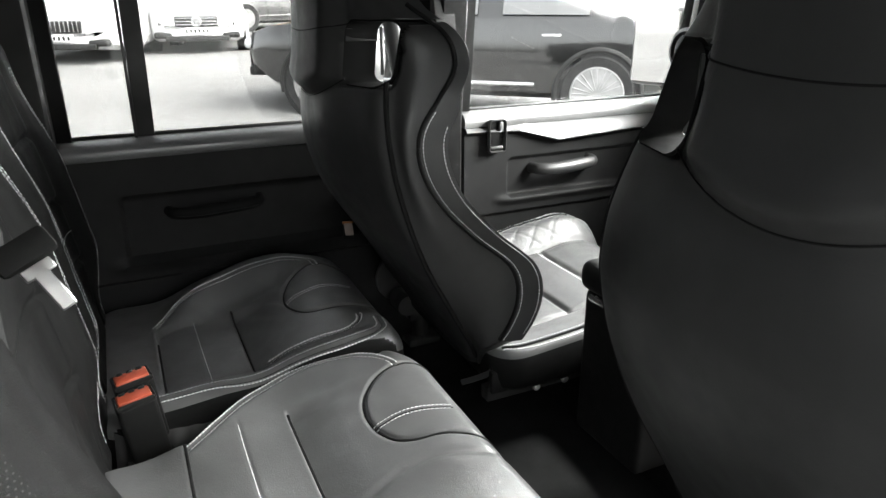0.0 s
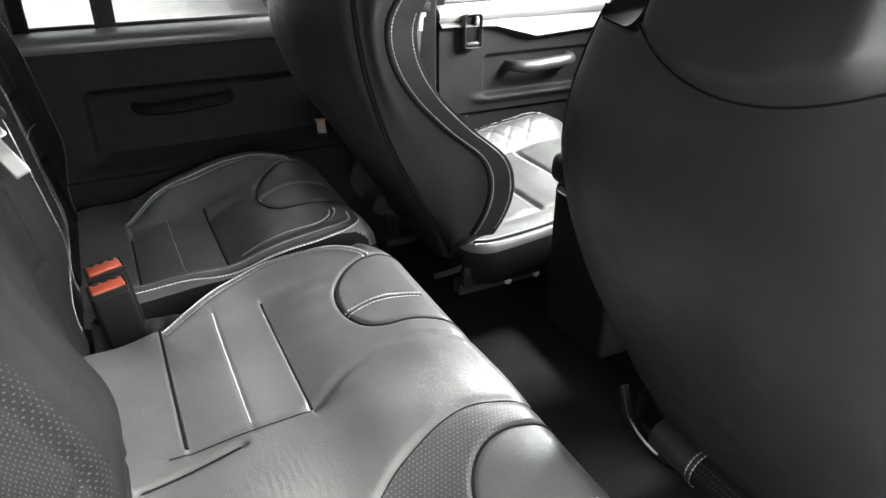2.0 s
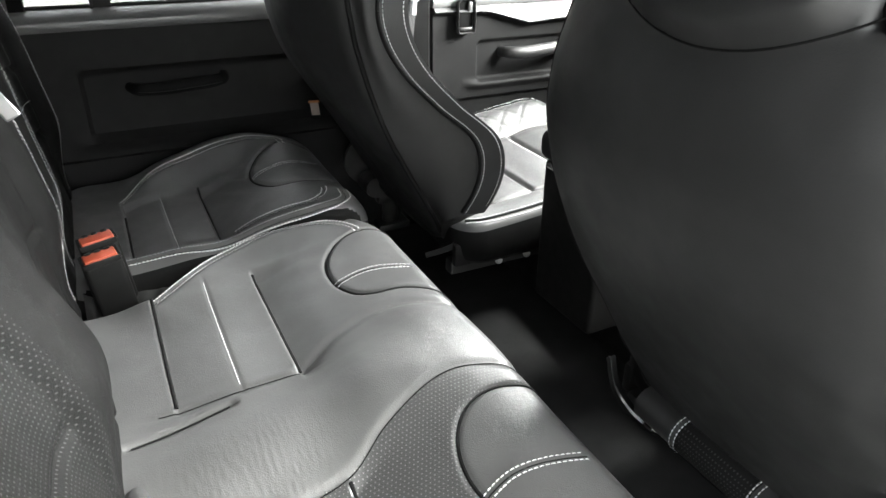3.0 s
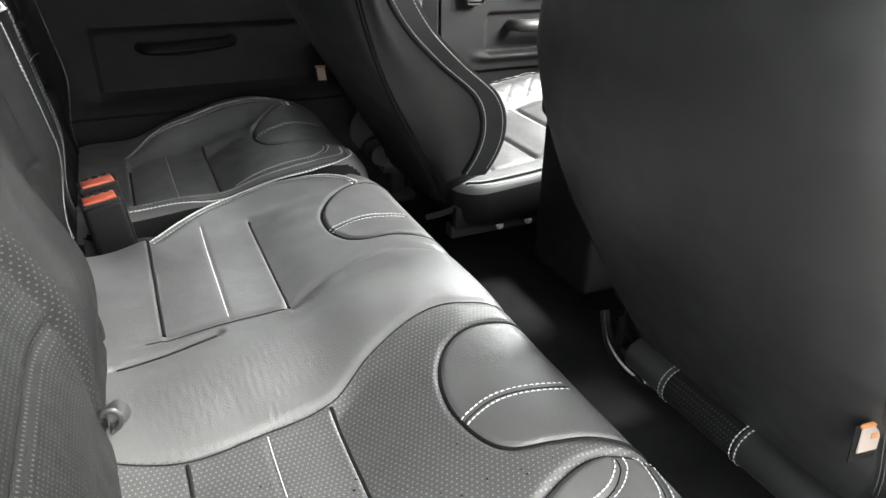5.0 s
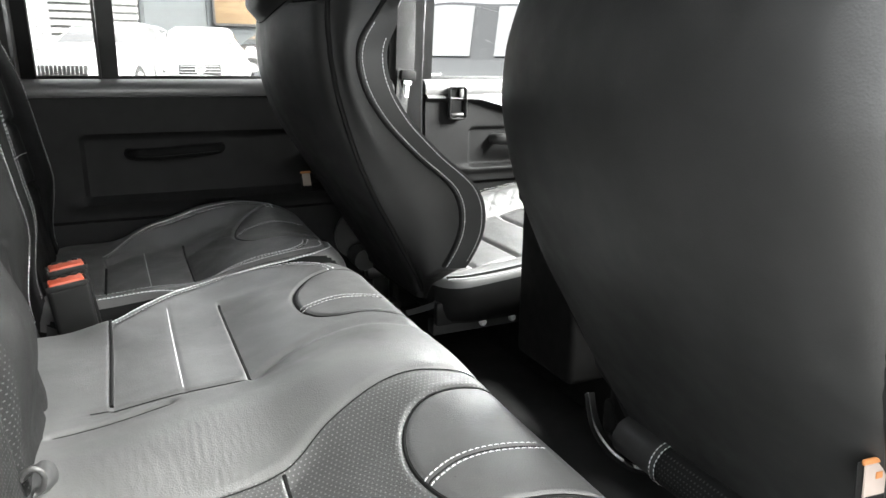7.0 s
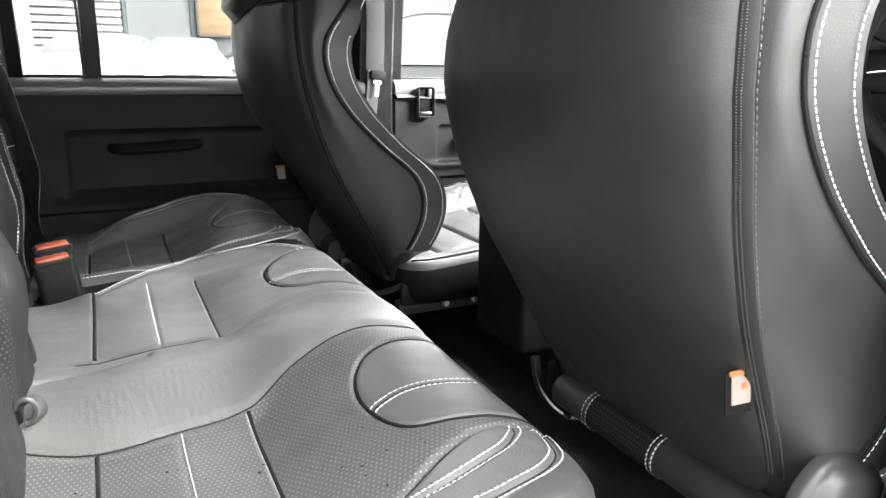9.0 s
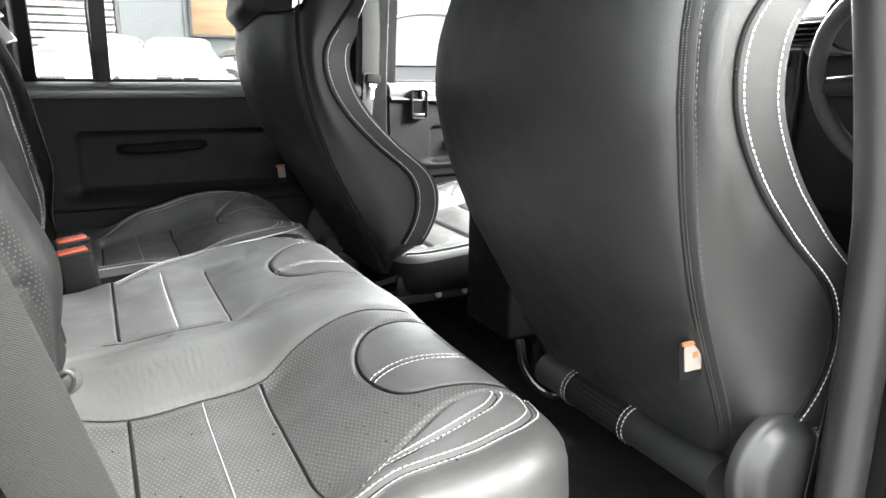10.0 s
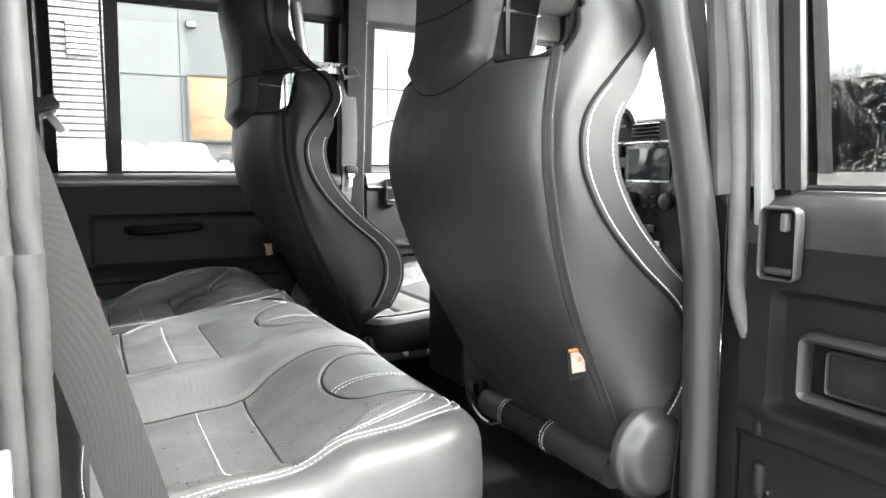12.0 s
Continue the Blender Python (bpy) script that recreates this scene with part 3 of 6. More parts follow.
BAND = [(-0.335, -0.322), (-0.29, -0.340), (-0.245, -0.350), (-0.19, -0.347), (-0.10, -0.330), (-0.04, -0.297), (0.042, -0.267), (0.10, -0.268), (0.15, -0.282)]
LOWA = [(-0.10, -0.152), (-0.037, -0.112), (0.05, -0.096), (0.15, -0.125)]
PERFLOW = [(-0.12, -0.632), (-0.075, -0.615), (-0.040, -0.592), (0.007, -0.566), (0.050, -0.547), (0.095, -0.540), (0.15, -0.560)]
BOLA = [(-0.245, 0.086), (-0.20, 0.122), (-0.145, 0.168), (-0.08, 0.200), (-0.02, 0.207), (0.04, 0.196), (0.075, 0.168), (0.090, 0.140)]
D2 = [(-0.065, -0.610), (-0.02, -0.603), (0.035, -0.594), (0.075, -0.584), (0.098, -0.566), (0.104, -0.552)]


crease_rng = np.random.default_rng(4)
CREASE = np.stack([crease_rng.uniform(260, 620, 14), crease_rng.uniform(-160, 160, 14), crease_rng.uniform(18, 60, 14), crease_rng.uniform(0, 6.28, 14)], 1)


def near_top(X, Y):
    X, Y = np.asarray(X, float), np.asarray(Y, float)
    a = interp(X, [-0.40, -0.26, -0.18, -0.10, -0.03, 0.03, 0.08, 0.13, 0.17], [0.925, 0.918, 0.922, 0.924, 0.948, 0.966, 0.972, 0.966, 0.952])
    b = interp(X, [-0.40, -0.26, -0.18, -0.10, -0.03, 0.03, 0.08, 0.13, 0.17], [0.950, 0.946, 0.952, 0.954, 0.968, 0.977, 0.980, 0.972, 0.956])
    w = step(Y, -0.40, -0.12)
    z = a * (1 - w) + b * w
    z = z + 0.022 * gauss(Y + 0.225 + 0.05 * step(X, 0.06, -0.30), 0.07) * (1 - 0.75 * step(X, -0.05, 0.12))
    bol = dist_line(X, Y, cr(BOLA, 40))
    z = z + 0.014 * gauss(bol, 0.045) * (1 - 0.8 * step(X, -0.10, 0.06))
    ridge = np.interp(X, [p[0] for p in BOLA], [p[1] for p in BOLA])
    past = step(Y - ridge, 0.010, 0.040) * (1 - step(X, 0.03, 0.10))
    z = z - past * (0.060 + 0.006 * np.sin(X * 130 + Y * 60 + 2.0 * np.sin(X * 41)) + 0.003 * np.sin(X * 260 - Y * 90))
    z = z + 0.022 * step(-Y, 0.55, 0.64) * (1 - step(X, -0.07, 0.04))
    low = np.interp(X, [p[0] for p in PERFLOW], [p[1] for p in PERFLOW])
    z = z + 0.005 * step(low - Y, -0.002, 0.010) * step(X, -0.10, -0.04) * (1 - step(X, 0.09, 0.13))
    mid = step(Y, -0.185, -0.135) * (1 - step(Y, 0.10, 0.13))
    hi = np.interp(X, [-0.40] + [p[0] for p in BAND], [-0.305] + [p[1] for p in BAND])
    near = step(hi - Y, -0.004, 0.022) * (1 - step(-Y, 0.60, 0.63))
    pan = np.maximum(mid, near)
    z = z - (tuck(X, -0.250, 0.004, 0.050) + tuck(X, -0.100, 0.012, 0.060)) * pan
    z = z - 0.0012 * gauss(X + 0.172, 0.0030) * pan
    z = z - 0.003 * gauss(Y + 0.158, 0.006) * step(X, -0.30, -0.25) * (1 - step(X, -0.10, -0.06))
    for line, dep, wd in ((DA, 0.004, 0.004), (DB, 0.004, 0.004), (BAND, 0.0035, 0.008), (LOWA, 0.004, 0.009), (PERFLOW, 0.006, 0.006)):
        z = z - dep * gauss(dist_line(X, Y, cr(line, 40)), wd)
    rim = cr(RIM, 50)
    z = z - 0.002 * gauss(dist_line(X, Y, rim), 0.0035)
    for line in (D2,):
        z = z - 0.003 * gauss(dist_line(X, Y, cr(line, 30)), 0.004)
    z = z - 0.003 * gauss(bol, 0.004)
    # loose leather creases on the band between the places
    for k in range(14):
        a, b, c, d = CREASE[k]
        z = z + 0.00007 * np.sin(X * 1.5 * a + Y * b + 3.0 * np.sin(Y * c + d) + 2.0 * np.sin(X * 40 + 5 * d)) * gauss(X + 0.20 - 0.012 * (k - 7), 0.05) * gauss(Y + 0.305, 0.05 + 0.002 * k)
        z = z + 0.0007 * np.sin((X * b - Y * a * 0.35) * 0.5 + 2.5 * np.sin(X * 30 + d)) * gauss(X - 0.01 - 0.006 * (k - 7), 0.045) * gauss(Y - 0.04 + 0.010 * (k - 7), 0.06) * 0.45
    sl = dist_line(X, Y, [(-0.305, -0.197), (-0.19, -0.179)])
    z = z - 0.005 * gauss(sl, 0.006)
    return z


def near_zone(X, Y):
    """1 where the leather is perforated, 2 on the loose inner side, 3 on the side panel below the rim; 2 and 3 hold
    shade in their colour.
    """
    hi = np.interp(X, [p[0] for p in BAND], [p[1] for p in BAND])
    p1 = (X > -0.355) & (X < -0.10) & (Y < hi) & (Y > -0.622)
    lo = np.interp(X, [p[0] for p in PERFLOW], [p[1] for p in PERFLOW])
    dl = np.array(cr(DB, 40))
    ins = np.zeros(X.shape, bool)
    ring = np.vstack([dl, [(0.30, -0.545), (0.30, -0.318)]])
    for (ax, ay), (bx, by) in zip(ring, np.roll(ring, -1, axis=0)):
        cross = (ay > Y) != (by > Y)
        ins ^= cross & (X < ax + (Y - ay) * (bx - ax) / (by - ay + 1e-12))
    p2 = (X >= -0.10) & (Y < hi) & (Y > lo) & ~ins
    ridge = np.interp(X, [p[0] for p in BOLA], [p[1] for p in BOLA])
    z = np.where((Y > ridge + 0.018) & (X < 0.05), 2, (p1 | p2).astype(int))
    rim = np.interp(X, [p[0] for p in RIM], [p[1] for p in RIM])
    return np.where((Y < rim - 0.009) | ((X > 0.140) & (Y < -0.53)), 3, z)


near_full = with_edge(near_top, -0.375, 0.152, -0.690, 0.230, 0.105)
bench = thing("rear_bench", (-0.1, -0.22, FLOOR_Z), "two-place black leather rear bench with perforated outer place and white stitching", "rear seat")
pad = cushion("cushion", "creased black leather cushion, perforated on the outer place", -0.375, 0.152, -0.690, 0.230, 0.80, 0.105, near_full, bench, 240, 380, near_zone, [LEATHER, LEATHER_PERF, LEATHER_SHADE, LEATHER_SIDE_SHADE], side=3)


def seat_seams(parent, top, singles, doubles, joins=(), thread=0.0011):
    for line in joins:
        p, nrm = on_top(line, top, lift=0.0003)
        part("seam", sweep(p + np.array((0.0015, 0, 0)), 0.0024, 6) if line[0][0] == line[-1][0] else sweep(p, 0.0009, 6), PIPING, parent)
    for line, _ in doubles:
        p, nrm = on_top(line, top, lift=0.0002)
        part("seam", sweep(p, 0.0008, 5), PIPING, parent)
    for line in singles:
        p, nrm = on_top(line, top, lift=0.0012)
        seam("stitching", p, nrm, parent, length=0.004, gap=0.0005, width=0.0009, lift=0.0007)
    for line, w in doubles:
        for off in (-w, w):
            p, nrm = on_top(line, top, off=off, lift=0.0012)
            seam("stitching", p, nrm, parent, length=0.0046, gap=0.0018, width=thread, lift=0.0009)


seat_seams(pad, near_full, [[(-0.173, 0.108), (-0.173, -0.150)], [(-0.170, -0.350), (-0.168, -0.615)]],
           [(RIM, 0.006), (D2, 0.0055)],
           [DA, DB, BAND, PERFLOW, [(-0.270, -0.158), (-0.10, -0.158)], [(-0.250, 0.105), (-0.250, -0.150)], [(-0.100, 0.115), (-0.100, -0.150)], [(-0.250, -0.354), (-0.250, -0.620)], [(-0.100, -0.334), (-0.100, -0.612)]])
seat_seams(pad, near_full, [], [([(0.002, 0.000), (0.05, 0.008), (0.125, -0.002)], 0.005), ([(0.008, -0.440), (0.05, -0.432), (0.125, -0.445)], 0.005)], thread=0.0017)
seat_seams(pad, near_full, [], [(BOLA, 0.0055)], thread=0.0024)
lp, ln = on_top([(-0.303, -0.1967), (-0.192, -0.1793)], near_full, 24, lift=0.0008)
part("slot", ribbon(lp, 0.0032, 0.001, (0.15, -1, 0)), PIPING, pad, "dark slot in the leather")
# loose gathered leather that closes the gap towards the single seat
gx_, gy_ = np.meshgrid(np.linspace(-0.345, 0.02, 120), np.linspace(0.0, 1.0, 36), indexing="ij")
g_in = np.interp(gx_, [-0.345, -0.245, -0.20, -0.145, -0.08, 0.02], [0.07, 0.098, 0.134, 0.180, 0.212, 0.218])
g_y = g_in + (0.262 - g_in) * gy_
g_z = 0.922 - 0.045 * np.sin(gy_ * math.pi) + 0.020 * step(gx_, -0.20, 0.0)
g_z = g_z + (0.010 * np.sin(gx_ * 95 + 6 * gy_ + 2.2 * np.sin(gx_ * 37)) + 0.005 * np.sin(gx_ * 210 - 9 * gy_)) * np.sin(np.clip(gy_ * 1.15, 0, 1) * math.pi)
part_data("gathered_side", np.vstack([np.stack([gx_, g_y, g_z], -1).reshape(-1, 3), np.stack([gx_, g_y, g_z - 0.003], -1).reshape(-1, 3)]),
                [f[::-1] for f in grid_faces(120, 36)] + grid_faces(120, 36, 120 * 36), LEATHER_BACK, bench, "gathered loose black leather side", smooth="all")
part("seat_frame", box((-0.12, -0.23, 0.735), (0.40, 0.80, 0.13), 0.01), STEEL_BLACK, bench)
for yy in (-0.60, -0.22, 0.14):
    part("leg", box((0.03, yy, 0.65), (0.04, 0.03, 0.10), 0.004), STEEL_BLACK, bench)

FN = [(-0.275, 0.268), (-0.20, 0.266), (-0.145, 0.259), (-0.08, 0.257), (-0.02, 0.254), (0.04, 0.252), (0.09, 0.258), (0.116, 0.280), (0.123, 0.320)]
FD2 = [(-0.085, 0.322), (0.00, 0.312), (0.050, 0.304), (0.082, 0.318), (0.094, 0.340), (0.095, 0.355)]
FF = [(-0.262, 0.560), (-0.205, 0.620), (-0.15, 0.645), (-0.09, 0.650), (-0.03, 0.650), (0.02, 0.645), (0.065, 0.610), (0.080, 0.580)]
FD = [(0.150, 0.575), (0.085, 0.590), (0.026, 0.575), (-0.008, 0.532), (-0.014, 0.470), (0.010, 0.420), (0.05, 0.404), (0.15, 0.395)]


def far_top(X, Y):
    X, Y = np.asarray(X, float), np.asarray(Y, float)
    z = interp(X, [-0.40, -0.26, -0.18, -0.11, -0.04, 0.03, 0.08, 0.13, 0.17], [0.930, 0.928, 0.934, 0.936, 0.958, 0.972, 0.976, 0.968, 0.950])
    z = z + interp(X, [-0.40, -0.30, -0.257, -0.20, -0.15, -0.095, -0.04, 0.01, 0.07, 0.15], [0, 0, 0.002, 0.025, 0.04, 0.05, 0.044, 0.036, 0.025, 0.02]) * gauss(dist_line(X, Y - 0.022, cr(FF, 30)), 0.06) + 0.012 * gauss(dist_line(X, Y, cr(FN, 30)), 0.035)
    pan = step(Y, 0.285, 0.30) * (1 - step(Y, 0.53, 0.56))
    z = z - (tuck(X, -0.262, 0.014, 0.040) + tuck(X, -0.115, 0.020, 0.050)) * pan
    z = z - 0.0012 * gauss(X + 0.188, 0.0030) * pan
    z = z + 0.014 * gauss(X - 0.05, 0.08) * gauss(Y - 0.49, 0.12)
    for line, dep, wd in ((FD, 0.006, 0.005), (FN, 0.004, 0.004), (FD2, 0.003, 0.004), (FF, 0.003, 0.004)):
        z = z - dep * gauss(dist_line(X, Y, cr(line, 30)), wd)
    z = z + 0.002 * np.sin((X * 1.3 + Y * 0.7) * 110) * gauss(X + 0.04, 0.05) * gauss(Y - 0.50, 0.07)
    return z


far_full = with_edge(far_top, -0.375, 0.160, 0.236, 0.722, 0.06)
single = thing("single_rear_seat", (-0.1, 0.47, FLOOR_Z), "single black leather rear seat with white double stitching", "rear seat")
# side towards the gap is near-black leather, its shade put into the colour
pad2 = cushion("cushion", "black leather seat cushion", -0.375, 0.160, 0.236, 0.722, 0.80, 0.06, far_full, single, 220, 210, zone=lambda X, Y: (Y < 0.245).astype(int), mats=[LEATHER, LEATHER_SHADE], side=1)
seat_seams(pad2, far_full, [[(-0.190, 0.538), (-0.186, 0.295)]], [([(-0.012, 0.484), (0.05, 0.490), (0.125, 0.482)], 0.004), (FN, 0.0085), (FD2, 0.005), (FF, 0.0055)],
           [FD, [(-0.262, 0.300), (-0.262, 0.500)], [(-0.115, 0.305), (-0.115, 0.560)]], thread=0.0024)
part("seat_frame", box((-0.12, 0.48, 0.735), (0.40, 0.42, 0.13), 0.01), STEEL_BLACK, single)
for yy in (0.30, 0.66):
    part("leg", box((0.03, yy, 0.65), (0.04, 0.03, 0.10), 0.004), STEEL_BLACK, single)


# dry grit lying on the outer place
rng = np.random.default_rng(11)
gv2, gf2 = [], []
for _ in range(70):
    gx0, gy0 = rng.uniform(-0.27, 0.06), rng.uniform(-0.66, -0.36)
    gz0, gr = float(near_full(np.array([gx0]), np.array([gy0]))[0]), rng.uniform(0.0005, 0.0016)
    k = len(gv2)
    gv2 += [(gx0 + gr * dx * rng.uniform(0.6, 1.4), gy0 + gr * dy * rng.uniform(0.6, 1.4), gz0 + gr * dz) for dx, dy, dz in ((1, 0, 0.2), (0, 1, 0.2), (-1, 0, 0.2), (0, -1, 0.2), (0, 0, 1.0), (0, 0, -0.3))]
    gf2 += [(k + a, k + b, k + c) for a, b, c in ((0, 1, 4), (1, 2, 4), (2, 3, 4), (3, 0, 4), (1, 0, 5), (2, 1, 5), (3, 2, 5), (0, 3, 5))]
tagged(part_data("crumbs", gv2, gf2, PIPING, smooth=False), "dark specks of grit scattered on the leather bench", "grit", kind="stuff")


# ---- rear backrests ----
def back_x(Z, c):
    return -0.358 - 0.17 * (Z - 0.97) - c


def backrest(root, label, places, y0, y1, seams, perf=None, mats=None, foot=0.0):
    """A padded backrest; places are the middles of the sitting places."""
    ny, nz = int((y1 - y0) / 0.006), 110
    T, Zs = np.meshgrid(np.linspace(y0, y1, ny), np.linspace(0.90, 1.50, nz), indexing="ij")

    def surf(Yv, Zv):
        Yv, Zv = np.asarray(Yv, float), np.asarray(Zv, float)
        x = back_x(Zv, 0.0) + foot * (1 - step(Zv, 1.0, 1.28)) * (1 - step(Yv, -0.14, 0.12))
        for cy in places:
            dy = np.abs(Yv - cy)
            x = x + 0.035 * gauss(dy - 0.185, 0.05) * step(Zv, 0.95, 1.10) * (1 - 0.6 * step(Zv, 1.25, 1.42))
            pan = 1 - step(dy, 0.13, 0.15)
            for zz in (1.08, 1.20, 1.32):
                x = x - 0.009 * gauss(Zv - zz, 0.006) * pan
            x = x - 0.006 * gauss(dy - 0.14, 0.006)
        ed = np.minimum(Yv - y0, y1 - Yv)
        ed = np.minimum(ed, np.minimum(1.50 - Zv, Zv - 0.88))
        r = 0.04
        q = np.clip(ed / r, 0, 1)
        return x - r * (1 - np.sqrt(1 - (1 - q) ** 2))

    Xf = surf(T, Zs)
    Xb = back_x(Zs, 0.11)
    n, m = T.shape
    V = np.vstack([np.stack([Xf, T, Zs], -1).reshape(-1, 3), np.stack([Xb, T, Zs], -1).reshape(-1, 3)])
    F = grid_faces(n, m)
    idx = [0] * len(F)
    if perf is not None:
        idx = list(perf(T, Zs)[:-1, :-1].astype(int).reshape(-1))
    fb = [tuple(i + n * m for i in f[::-1]) for f in F]
    rim = [i * m for i in range(n)] + [(n - 1) * m + j for j in range(1, m)] + [i * m + m - 1 for i in range(n - 2, -1, -1)] + [j for j in range(m - 2, 0, -1)]
    fr = [(rim[(k + 1) % len(rim)], rim[k], rim[k] + n * m, rim[(k + 1) % len(rim)] + n * m) for k in range(len(rim))]
    body = part_data("backrest", V, F + fb + fr, mats or LEATHER_SHADE, root, label, smooth="all", index=idx + [0] * (len(fb) + len(fr)))

    def line(pts, off):
        p = cr(pts, 90)
        p = offset_line(p, off)
        X = surf(p[:, 0], p[:, 1]) + 0.0012
        return np.stack([X, p[:, 0], p[:, 1]], 1), np.tile((1.0, 0, 0.2), (len(p), 1))

    for cy in places:
        for sg in (-1, 1):
            for off in (-0.004, 0.004) if (cy, sg) in seams else ():
                p, nn = line([(cy + sg * 0.18, 0.94), (cy + sg * 0.195, 1.10), (cy + sg * 0.185, 1.28), (cy + sg * 0.165, 1.44)], off)
                seam("stitching", p, nn, body, length=0.0045, width=0.0017)
        if cy > 0.1:
            p, nn = line([(cy - 0.13, 1.14), (cy + 0.13, 1.14)], 0)
            seam("stitching", p, nn, body, length=0.004, gap=0.0006, width=0.0010)
    # head restraints
    for cy in places:
        if abs(cy - 0.0) < 0.02:
            continue
        hr = part("head_restraint", box((back_x(1.58, 0.045), cy, 1.585), (0.085, 0.25, 0.15), 0.035, 4), LEATHER, root, "black leather head restraint")
        for q in (-0.06, 0.06):
            part("post", sweep([(back_x(1.49, 0.05), cy + q, 1.47), (back_x(1.53, 0.05), cy + q, 1.54)], 0.006, 8), CHROME, hr)
    return root


# backrests wear the near-black leather, their shade held in its colour
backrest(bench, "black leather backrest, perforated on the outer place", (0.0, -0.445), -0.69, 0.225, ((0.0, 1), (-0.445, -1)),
         lambda Y, Z: (np.abs(Y + 0.445) < 0.155) & (Z < 1.42), [LEATHER_SHADE, LEATHER_PERF_SHADE], foot=0.042)
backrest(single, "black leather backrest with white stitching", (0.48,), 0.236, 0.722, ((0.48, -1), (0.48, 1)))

# buckles between the rear places
for yy, zt in ((0.203, 0.992), (0.241, 1.005)):
    b = thing("belt_buckle", (-0.297, yy, 0.90), "black belt buckle with red release button between the rear seats", "seat belt buckle", "buckles between the rear seats")
    rot = Euler((radians(1), radians(-6), radians(10))).to_matrix().to_4x4()
    c = Vector((-0.300, yy, zt - 0.060))

    def local(x, y, z):
        return c + rot @ Vector((x, y, z))

    part("housing", box(c, (0.057, 0.036, 0.116), 0.007, 3, rot=rot), PIPING, b)
    part("release_button", box(local(0, -0.002, 0.0600), (0.048, 0.027, 0.014), 0.003, 2, rot=rot), RED, b, "red release button")
    rim_b = bmesh.new()
    for dx, dy, sx, sy in ((-0.0265, 0, 0.004, 0.034), (0.0265, 0, 0.004, 0.034), (0, -0.0170, 0.053, 0.003), (0, 0.0150, 0.053, 0.005)):
        box(local(dx, dy, 0.0590), (sx, sy, 0.009), 0.0018, 2, rim_b, rot=rot)
    part("rim", rim_b, TRIM, b, "black rim round the button")
    for q in (-0.014, 0.0, 0.014):
        part("ridge", box(local(q, 0.008, 0.0672), (0.009, 0.006, 0.004), 0.0012, 1, rot=rot), TRIM, b)
    part("stalk", sweep([local(-0.004, 0, -0.05), local(-0.02, 0.004, -0.13)], 0.013, 8), RUBBER, b)


# ---- front seats ----
ZS = [0.86, 0.90, 0.95, 1.02, 1.09, 1.16, 1.22, 1.28, 1.34, 1.40, 1.455, 1.50, 1.54, 1.60, 1.68, 1.76]
XC = [0.312, 0.293, 0.266, 0.229, 0.192, 0.162, 0.142, 0.127, 0.120, 0.121, 0.128, 0.125, 0.118, 0.105, 0.095, 0.105]
HC = [0.165, 0.185, 0.198, 0.208, 0.218, 0.225, 0.230, 0.231, 0.226, 0.217, 0.206, 0.197, 0.165, 0.130, 0.118, 0.095]
XW = [0.315, 0.345, 0.378, 0.404, 0.388, 0.310, 0.252, 0.217, 0.210, 0.240, 0.262, 0.248, 0.205, 0.165, 0.160, 0.160]
HW = [0.215, 0.240, 0.256, 0.262, 0.262, 0.262, 0.262, 0.261, 0.260, 0.260, 0.255, 0.238, 0.195, 0.150, 0.140, 0.110]
BULGE = [0.006, 0.010, 0.016, 0.022, 0.028, 0.034, 0.038, 0.040, 0.040, 0.038, 0.036, 0.032, 0.028, 0.026, 0.026, 0.020]


LEAN_Z = [0.90, 1.20, 1.28, 1.34, 1.40, 1.455, 1.54, 1.76]
LEAN_X = [0.000, 0.004, 0.009, 0.018, 0.032, 0.045, 0.054, 0.062]


def pad_out(y, z):
    """How far the head pad stands out behind the backrest, above its curved lower seam."""
    y, z = np.abs(np.asarray(y, float)), np.asarray(z, float)
    low = 1.386 + 0.034 * (y / 0.12) ** 2
    return 0.026 * step(z - low, -0.003, 0.030) * (1 - step(y, 0.088, 0.124))


def section(z, seat=(0.0, 0.0, XW, 1.0)):
    """Half outline (offset from the middle, x) of the backrest at height z: rear face, then front face."""
    xc, hc, xw, hw, bl = (float(interp(z, ZS, t)) for t in (XC, HC, seat[2], HW, BULGE))
    more = (seat[3] - 1) * float(step(z, 1.04, 1.24))
    bl *= 1 + more
    k1, k2 = 0.96 - 0.08 * more, 0.72 - 0.30 * more
    rim_in = 0.047 - 0.014 * float(step(z, 1.36, 1.46))
    back = [(0, xc - bl), (hc * 0.35, xc - bl * k1), (hc * 0.7, xc - bl * k2), (hc * 0.93, xc - bl * 0.22), (hc + 0.004, xc + 0.012), (hc + (hw - hc) * 0.6, xc + (xw - rim_in - xc) * 0.45), (hw - 0.009, xw - rim_in)]
    front = [(0, xc + 0.075), (hc * 0.35, xc + 0.077), (hc * 0.7, xc + 0.085), (hc * 0.85, xc + 0.5 * max(0.09, xw - xc - 0.02)), (hw - 0.055, max(xw - 0.03, xc + 0.05)), (hw - 0.020, xw - 0.012), (hw + 0.003, xw + 0.000)]
    f = float(step(z, 1.37, 1.41) * (1 - step(z, 1.525, 1.57)))
    thin = [(0, xc + 0.030), (hc * 0.35, xc + 0.030), (hc * 0.7, xc + 0.032), (hc * 0.85, xc + 0.038), (hw - 0.055, xc + 0.050), (hw - 0.020, xw - 0.012), (hw + 0.003, xw - 0.014)]
    front = [(y, x + (xt - x) * f) for (y, x), (_, xt) in zip(front, thin)]
    dx = float(np.interp(z, LEAN_Z, LEAN_X)) * seat[1]
    return [(y, x + dx) for y, x in back], [(y, x + dx) for y, x in front]


